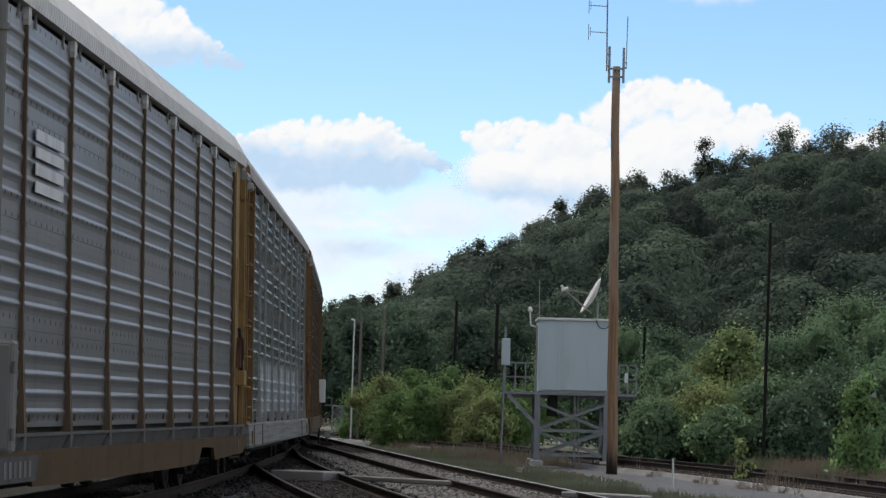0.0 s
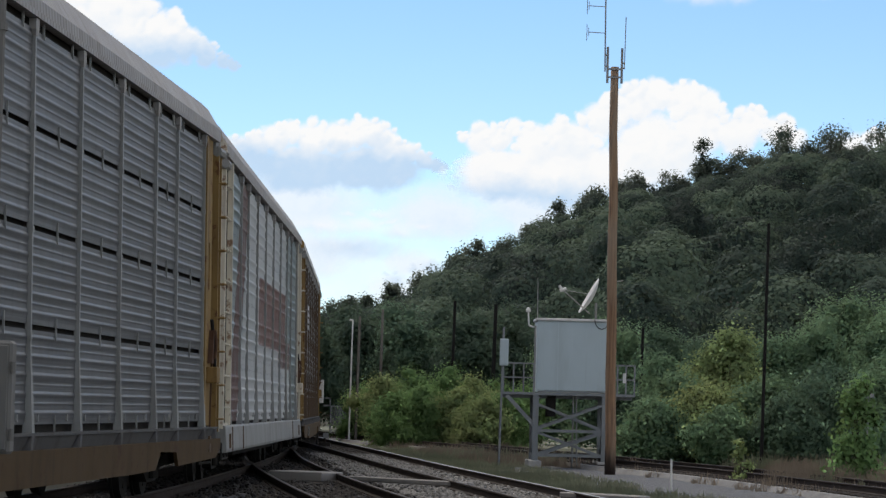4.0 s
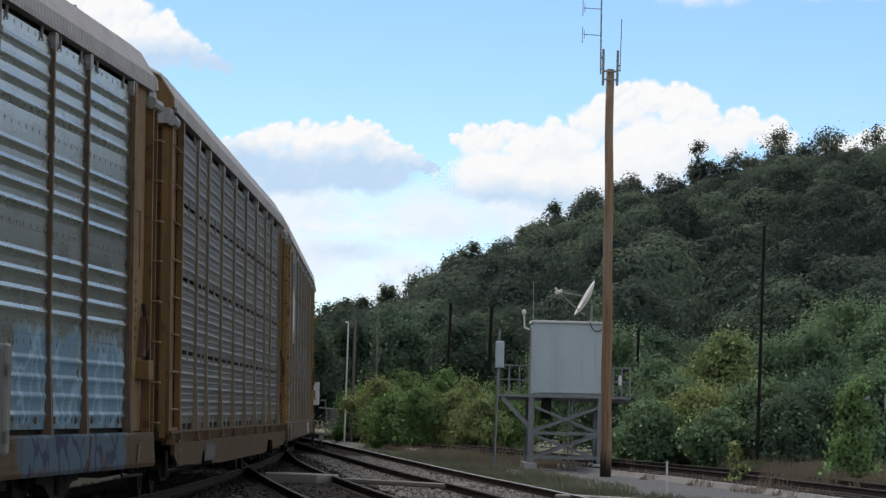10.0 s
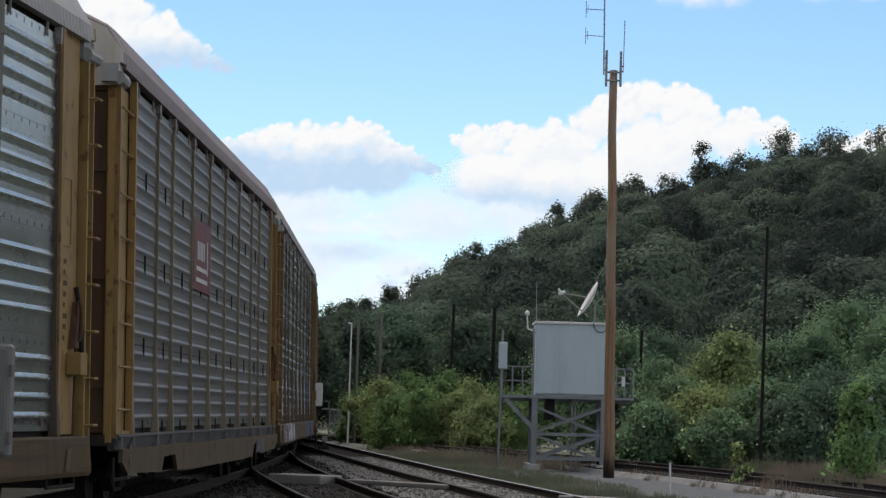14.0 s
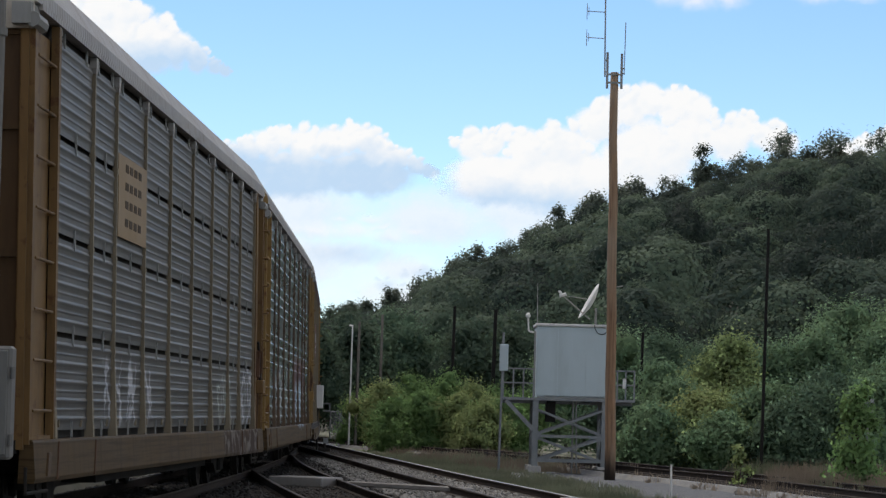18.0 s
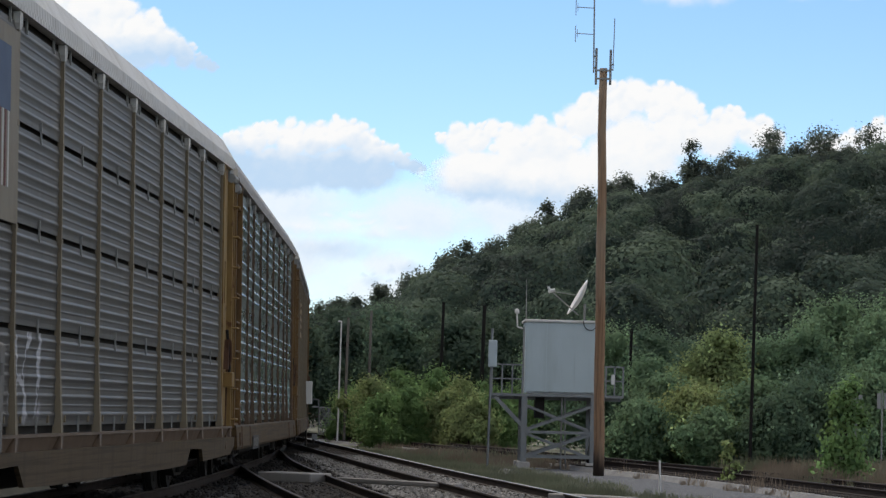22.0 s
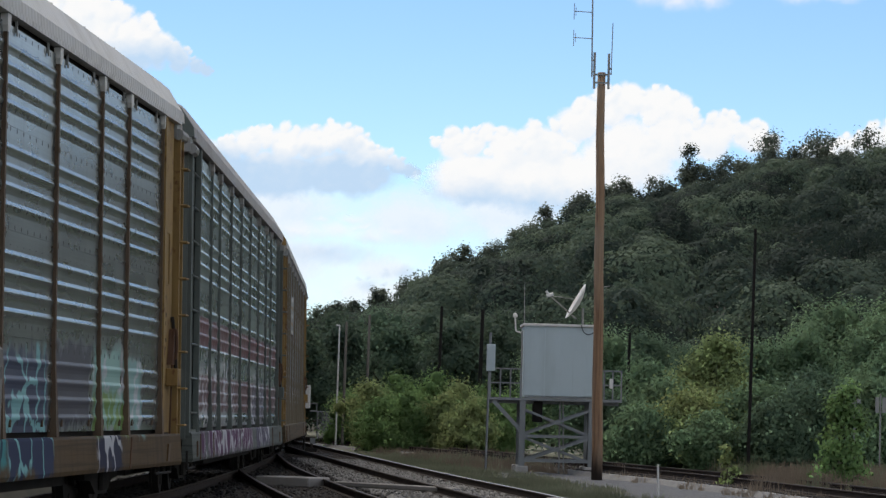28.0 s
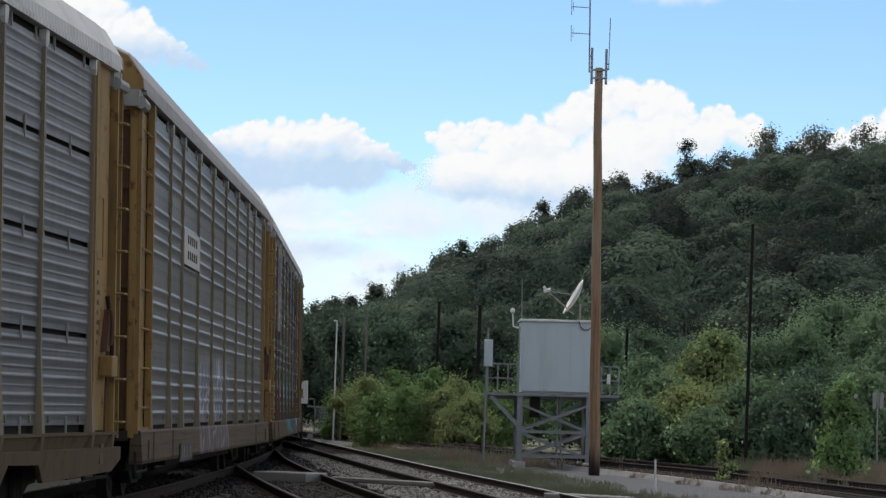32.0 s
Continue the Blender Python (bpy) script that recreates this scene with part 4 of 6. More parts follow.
def rung_mesh(x0, x1, out):
    """A rung bowed out from its stiles."""
    return Build().bar((x0, 0, 0), (x0 + 0.03, -out, 0), 0.016, n=6).bar((x0 + 0.03, -out, 0), (x1 - 0.03, -out, 0), 0.016, n=6).bar((x1 - 0.03, -out, 0), (x1, 0, 0), 0.016, n=6).mesh("rung")


def wheelset_mesh():
    b = Build().bar((0, -0.9, 0), (0, 0.9, 0), 0.08, n=10)
    for s in (-1, 1):
        b.bar((0, s * 0.68, 0), (0, s * 0.72, 0), 0.45, n=24).bar((0, s * 0.72, 0), (0, s * 0.82, 0), 0.42, n=24)
    for k in range(4):
        a = k * math.pi / 2
        b.bar((0.24 * math.cos(a), -0.83, 0.24 * math.sin(a)), (0.24 * math.cos(a), -0.80, 0.24 * math.sin(a)), 0.06, n=6)
    return b.mesh("wheelset")


def truck_frame_mesh():
    b = Build()
    for s in (-1, 1):
        y0, y1 = s * 0.93, s * 1.08
        pts = [(-1.2, 0.42), (-1.2, 0.56), (-0.55, 0.66), (0.55, 0.66), (1.2, 0.56), (1.2, 0.42), (0.8, 0.40), (0.4, 0.22), (-0.4, 0.22), (-0.8, 0.40)]
        b.skin([[(x, y0, z) for x, z in pts], [(x, y1, z) for x, z in pts]])
        for k in (-0.16, 0, 0.16):
            b.bar((k, s * 1.1, 0.27), (k, s * 1.1, 0.55), 0.06, n=8)
    b.box(-0.2, 0.2, -1.0, 1.0, 0.36, 0.7)
    return b.mesh("truck_frame")


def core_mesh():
    # black box stands in for the shade inside the car, behind the sheets
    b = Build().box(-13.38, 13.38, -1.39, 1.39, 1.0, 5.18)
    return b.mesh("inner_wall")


def deck_mesh():
    b = Build()
    b.box(-13.6, 13.6, -1.39, 1.39, 0.86, 0.998)
    # centre sill and wide box, deepened to cover the lit ground behind
    b.box(-12.0, 12.0, -0.4, 0.4, 0.30, 0.86)
    b.box(-6.5, 6.5, -1.2, 1.2, 0.40, 0.86)
    for k in range(-10, 11):
        b.box(k * 1.15 - 0.05, k * 1.15 + 0.05, -1.38, 1.38, 0.62, 0.86)
    return b.mesh("underframe")


def left_side_mesh():
    prof = [(1.405, 1.0), (1.47, 1.0)]
    for k in range(20):
        z = 1.15 + k * 0.2
        prof += [(1.47, z), (1.52, z + 0.08), (1.47, z + 0.16)]
    prof += [(1.47, 5.18), (1.405, 5.18)]
    return Build().prism(prof, -12.0, 12.0).mesh("left_wall")


def bulkhead_mesh():
    """The plate between the last post and the ladder at the leading end, with its pressed frame and lower cut-out."""
    b = Build()
    b.box(12.1, 13.06, -1.47, -1.42, 1.02, 5.16)
    for x in (12.30, 12.72):
        b.box(x, x + 0.02, -1.485, -1.47, 3.0, 3.7)
    for z in (3.0, 3.68):
        b.box(12.30, 12.74, -1.485, -1.47, z, z + 0.02)
    return b.mesh("end_bulkhead")


def brake_mesh():
    """Bracket and rim of the hand brake, seen from its edge, with the chain down to the sill."""
    b = Build()
    for k in range(14):
        a0, a1 = 2 * math.pi * k / 14, 2 * math.pi * (k + 1) / 14
        b.bar((0, -0.09 + 0.03 * math.cos(a0), 0.20 * math.sin(a0) + 2.25), (0, -0.09 + 0.03 * math.cos(a1), 0.20 * math.sin(a1) + 2.25), 0.02, n=6)
    b.skin([[(-0.16, 0, 1.98), (0.05, 0, 2.45), (0.05, 0, 1.98)], [(-0.16, -0.08, 1.98), (0.05, -0.08, 2.45), (0.05, -0.08, 1.98)]])
    b.bar((0.0, -0.05, 2.0), (0.02, -0.03, 1.0), 0.014, n=5)
    return b.mesh("hand_brake")


def end_leaf_mesh(s):
    """One leaf of the folding end door."""
    prof = [(13.42, 1.02), (13.48, 1.02)]
    for z in (1.6, 2.8, 4.0, 4.9):
        prof += [(13.48, z), (13.53, z), (13.53, z + 0.08), (13.48, z + 0.08)]
    prof += [(13.48, 5.2), (13.42, 5.2)]
    return Build().skin([[(s * x, y, z) for x, z in prof] for y in (-0.335, 0.335)]).mesh("end_leaf")


def coupler_mesh(s):
    b = Build()
    b.beam((s * 12.6, 0, 0.86), (s * 14.3, 0, 0.86), 0.2, 0.22)
    b.box(*sorted((s * 14.2, s * 14.515)), -0.16, 0.16, 0.72, 1.02)
    return b.mesh("coupler")


SILL_TONE = {OCHRE_SILL: (0.085, 0.054, 0.025), TAN_SILL: (0.098, 0.070, 0.042), CREAM: (0.5, 0.46, 0.38), GREYPAINT: (0.2, 0.2, 0.19), DARKGREEN: (0.10, 0.11, 0.10)}


def build_car(label, kind, base, post, sill, end, roof, tags=(), blocks=(), metal=0.88, dots=True, grime=0.5, bracket=None, plaque=None, deep=False, web=None, arch=None):
    """One car carrier with all its parts, x forward, its origin on the rail."""
    car = thing("car_carrier", label, "railway car", group="cars of the train")
    skin = panel_metal("side_sheet", car, base, metal if kind == "plain" else 0.45, (0.20 if metal > 0.7 else 0.34) if kind == "plain" else 0.42, dots, tags, blocks, grime)
    rows = sheets(kind)
    if tags:
        sill = panel_metal("sprayed_sill", car, SILL_TONE[sill], 0.0, 0.6, False, tags, (), 0.7)
    for c, w in enumerate(COLS):
        x = (EDGES[c] + EDGES[c + 1]) / 2
        for z0, z1, rid, amp, half in rows:
            part("panel", ridged(w - 0.07, z0, z1, rid, amp, half, kind == "banded"), skin, car, at=pose(x, SIDE_Y, 0))
        if kind != "plain":
            for z0 in [r[0] for r in rows]:
                for dx in (0.12,):
                    part("latch", once("latch", lambda: Build().box(-0.012, 0.012, -0.02, 0.0, -0.15, 0.10).mesh("latch")), BLACK if kind == "even" else GREYPAINT, car, at=pose(x + dx, SIDE_Y - 0.004, z0))
        for k in (-0.3, 0.3):
            part("hook", once("hook", lambda: Build().box(-0.014, 0.014, -0.024, 0.0, 5.03, 5.16).box(-0.022, 0.022, -0.028, -0.012, 5.0, 5.035).mesh("hook")), GREYPAINT, car, at=pose(x + k * w, SIDE_Y, 0))
            part("foot_clip", once("clip", lambda: Build().box(-0.018, 0.018, -0.026, 0.0, 1.12, 1.27).mesh("clip")), post, car, at=pose(x + k * w, SIDE_Y, 0))
    for x in EDGES:
        part("post", once("post", post_mesh), post, car, at=pose(x, SIDE_Y, 0))
        part("bracket", once("bracket", bracket_mesh), bracket or roof, car, at=pose(x, SIDE_Y, 0))
    part("eave_rail", once("eave", lambda: Build().box(-13.3, 13.3, -1.55, -1.44, 5.155, 5.215).mesh("eave")), roof, car)
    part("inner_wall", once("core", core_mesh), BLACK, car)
    part("underframe", once("deck", deck_mesh), BLACK, car)
    part("left_wall", once("left", left_side_mesh), skin, car)
    part("roof", once("roof", roof_mesh), roof, car)
    if not deep:
        part("sill", once("sill", sill_mesh), sill, car)
        for x in (-11.95, -9.165, 9.165):
            part("sill_rib", once("sillrib", sill_rib_mesh), RUSTY, car, at=pose(x, 0, 0))
    else:
        part("sill_lip", once("lip", sill_lip_mesh), web or sill, car)
        part("sill_web", once("web", sill_web_mesh), web or sill, car)
        part("sill_flange", once("flange", sill_flange_mesh), sill, car)
        for x in EDGES + [-13.2, 13.2]:
            part("gusset", once("gusset", gusset_mesh), web or sill, car, at=pose(x, 0, 0))
    for x in (-12.6, 12.3):
        part("step_plate", once("stepplate", step_plate_mesh), BROWN_ENDSHADE, car, at=pose(x, 0, 0))
    for s in (-1, 1):
        part("roof_end", once("roofend", roof_end_mesh), roof, car, at=pose(0, 0, 0, 0, 0, 0 if s > 0 else 180))
        part("corner_post", once("cpost", lambda: Build().box(-0.05, 0.05, -0.02, 0.06, 0.9, 5.05).mesh("cpost")), end, car, at=pose(s * 13.53, -1.44, 0))
        part("end_post", once("endpost", lambda: Build().box(-0.07, 0.07, -0.07, 0.02, 0.99, 5.14).mesh("endpost")), end, car, at=pose(s * 12.02, SIDE_Y, 0))
        # door leaves darkened by colour for the shade between the cars
        for k in (-1.02, -0.34, 0.34, 1.02):
            part("end_door", once(("door", s), lambda: end_leaf_mesh(s)), BROWN_ENDSHADE, car, at=pose(0, k, 0))
        part("roof_arch", once("arch", roof_arch_mesh), arch or end, car, at=pose(0, 0, 0, 0, 0, 0 if s > 0 else 180))
        part("corner_bracket", once("corner", lambda: Build().bar((-0.28, -1.52, 5.02), (0.30, -1.52, 5.02), 0.075, n=8).box(-0.3, 0.24, -1.5, -1.3, 4.98, 5.18).mesh("corner")), GREYPAINT, car, at=pose(s * 13.45, 0, 0))
        part("coupler", once(("coupler", s), lambda: coupler_mesh(s)), RUSTY, car)
        part("step_rail", once("step", lambda: Build().bar((-1.0, -1.5, 0.45), (0.35, -1.5, 0.45), 0.022, n=6).bar((-1.0, -1.5, 0.45), (-1.0, -1.5, 0.72), 0.018, n=6).bar((0.35, -1.5, 0.45), (0.35, -1.5, 0.74), 0.018, n=6).bar((-0.3, -1.5, 0.45), (-0.3, -1.5, 0.70), 0.018, n=6).mesh("step")), BLACK, car, at=pose(s * 12.6, 0, 0))
        tr = part("truck", once("truck", truck_frame_mesh), BLACK, car, at=pose(s * 9.75, 0, 0))
        for k in (-0.88, 0.88):
            part("wheelset", once("wheelset", wheelset_mesh), BLACK, tr, at=pose(k, 0, 0.42))
    part("end_bulkhead", once("bulk", bulkhead_mesh), end, car)
    lad = part("ladder", once("leadladder", lead_ladder_mesh), end, car, at=pose(13.36, -1.50, 0))
    for k in range(8):
        part("rung", once("leadrung", lambda: rung_mesh(-0.14, 0.16, 0.10)), end, lad, at=pose(0, -0.04, 1.12 + k * RUNG_GAP))
    lad = part("ladder", once("trailladder", trail_ladder_mesh), end, car, at=pose(-12.80, -1.46, 0))
    for k in range(8):
        part("rung", once("trailrung", lambda: rung_mesh(-0.56, 0.68, 0.075)), end, lad, at=pose(0, 0.02, 1.30 + k * RUNG_GAP))
    part("hand_brake", once("brake", brake_mesh), RUSTY, car, at=pose(12.85, -1.47, 0))
    part("brake_box", once("brakebox", lambda: Build().box(-0.17, 0.17, -0.17, 0.0, 1.70, 1.93).mesh("brakebox", bevel=0.01)), end, car, at=pose(12.78, -1.47, 0))
    part("air_hose", once("hose", lambda: Build().bar((12.95, -1.5, 2.6), (13.1, -1.53, 2.2), 0.028, n=7).bar((13.1, -1.53, 2.2), (13.16, -1.53, 1.8), 0.028, n=7).mesh("hose")), BLACK, car)
    part("sheet_stencil", once("stencil", lambda: stencil_mesh()), RECESS, car)
    part("yellow_plate", once("yplate", lambda: Build().box(12.42, 12.58, -1.476, -1.468, 1.75, 1.95).mesh("yplate")), YELLOW, car)
    if plaque:
        plaque(car)
    return car


def stencil_mesh():
    """Unreadable small stencil on the end plate, as plain bars."""
    b = Build()
    for k in range(8):
        b.box(12.42, 12.50 + 0.05 * (k * 7 % 3), -1.474, -1.468, 2.05 + 0.11 * k, 2.10 + 0.11 * k)
    return b.mesh("stencil")


def board(car, col, z0, z1, color, bits):
    """A painted board on one column of the side, with plain painted shapes (x, z, width, height, material) on it."""
    x = (EDGES[col] + EDGES[col + 1]) / 2
    w = COLS[col] - 0.12
    b = part("board", Build().box(-w / 2, w / 2, -0.05, -0.033, rise(z0), rise(z1)), color, car, at=pose(x, SIDE_Y, 0))
    for bx, bz, bw, bh, m in bits:
        part("painted_mark", Build().box(bx - bw / 2, bx + bw / 2, -0.055, -0.05, rise(bz - bh / 2), rise(bz + bh / 2)), m, b)
    return b


PWHITE = paint("faded_white_lettering", (0.48, 0.47, 0.45), (0.3, 0.28, 0.26), 0.4)
BRIGHTMARK = paint("bright_white_lettering", (0.62, 0.62, 0.62), (0.2, 0.2, 0.2), 0.5)
NUMBER = paint("dim_grey_number", (0.15, 0.145, 0.135), (0.06, 0.05, 0.045), 0.6)
PBLUE = paint("faded_blue", (0.06, 0.09, 0.16), (0.12, 0.12, 0.13), 0.5)
PRED = paint("faded_dark_red", (0.13, 0.042, 0.045), (0.12, 0.06, 0.05), 0.45)
FADED = paint("faded_cream_board", (0.22, 0.19, 0.145), (0.12, 0.09, 0.065), 0.5)
PORANGE = paint("faded_orange", (0.27, 0.185, 0.10), (0.25, 0.2, 0.15), 0.5)


def red_sign(car):
    board(car, 3, 3.05, 4.05, PRED, [(0.25 * k - 0.75, 3.62, 0.15, 0.26, PWHITE) for k in range(5)] + [(-0.15, 3.36, 1.7, 0.06, PWHITE), (-0.1, 3.2, 1.8, 0.06, PWHITE), (0.78, 3.55, 0.12, 0.5, PWHITE)])


def shield(car):
    board(car, 1, 3.1, 4.95, FADED, [(0, 4.45, 0.95, 0.62, PBLUE)] + [(0.155 * k - 0.39, 3.78, 0.075, 0.72, PWHITE if k % 2 else PRED) for k in range(6)])


def pale_board(car):
    b = board(car, 1, 2.9, 4.95, FADED, [(0, 4.42, 1.0, 0.7, PBLUE)] + [(0.3 * k - 0.3, 4.42, 0.12, 0.4, PWHITE) for k in range(3)])
    foot = [(0.5 * math.cos(a), 3.75 + 0.5 * math.sin(a)) for a in [math.pi * (1 + k / 10) for k in range(11)]]
    edge = [(0.5, 4.45), (-0.5, 4.45)] + foot
    part("painted_mark", Build().skin([[(x, -0.055, z) for x, z in edge], [(x, -0.051, z) for x, z in edge]]), BRIGHTMARK, b, "white round-footed emblem field")


def orange_lines(car):
    board(car, 2, 3.35, 4.3, GREYPAINT, [(0, 4.2 - 0.2 * k, 1.7, 0.08, PORANGE if k % 2 else PWHITE) for k in range(5)])


def orange_board(car):
    board(car, 2, 3.35, 4.3, PORANGE, [(0.42 * j - 0.6, 4.17 - 0.21 * k, 0.28, 0.09, RECESS) for k in range(4) for j in range(4)])


def white_plate(car):
    board(car, 2, 3.38, 3.88, PWHITE, [(0.36 * j - 0.72, 3.75 - 0.22 * k, 0.2, 0.12, RECESS) for k in range(2) for j in range(5)])


def four_lines(car):
    for k in range(4):
        part("painted_mark", Build().box(-0.85, 0.85, -0.045, -0.031, rise(3.42 + k * 0.17), rise(3.53 + k * 0.17)), BRIGHTMARK, car, at=pose((EDGES[2] + EDGES[3]) / 2, SIDE_Y, 0))


def number_bar(car, x=-8.2):
    """The car's number on its dark patch low on the sill, as plain bars."""
    patch = part("number_patch", Build().skin([[(x - 0.35, -1.606, 0.50), (x + 1.75, -1.606, 0.50), (x + 1.95, -1.602, 0.77), (x - 0.15, -1.602, 0.77)], [(x - 0.35, -1.60, 0.50), (x + 1.75, -1.60, 0.50), (x + 1.95, -1.596, 0.77), (x - 0.15, -1.596, 0.77)]]), BAND, car, "dull dark number patch")
    for k in range(6):
        part("painted_mark", Build().box(-0.07, 0.07, -1.611, -1.606, 0.55, 0.72), NUMBER, patch, at=pose(x + 0.05 + k * 0.27, 0, 0))


def number_lines(car):
    four_lines(car)
    number_bar(car, -8.6)


def far_number(car):
    red_sign(car)
    number_bar(car, 7.9)


def pale_marks(car):
    """A pale board, and three slanting white painted shapes on the sill."""
    pale_board(car)
    for k in range(3):
        x = 4.9 + 0.36 * k
        part("painted_mark", Build().skin([[(x, -1.606, 0.62), (x + 0.16, -1.606, 0.62), (x + 0.34, -1.59, 0.92), (x + 0.18, -1.59, 0.92)], [(x, -1.58, 0.62), (x + 0.16, -1.58, 0.62), (x + 0.34, -1.565, 0.92), (x + 0.18, -1.565, 0.92)]]), PWHITE, car)


def plate_number(car):
    white_plate(car)
    number_bar(car, -8.0)


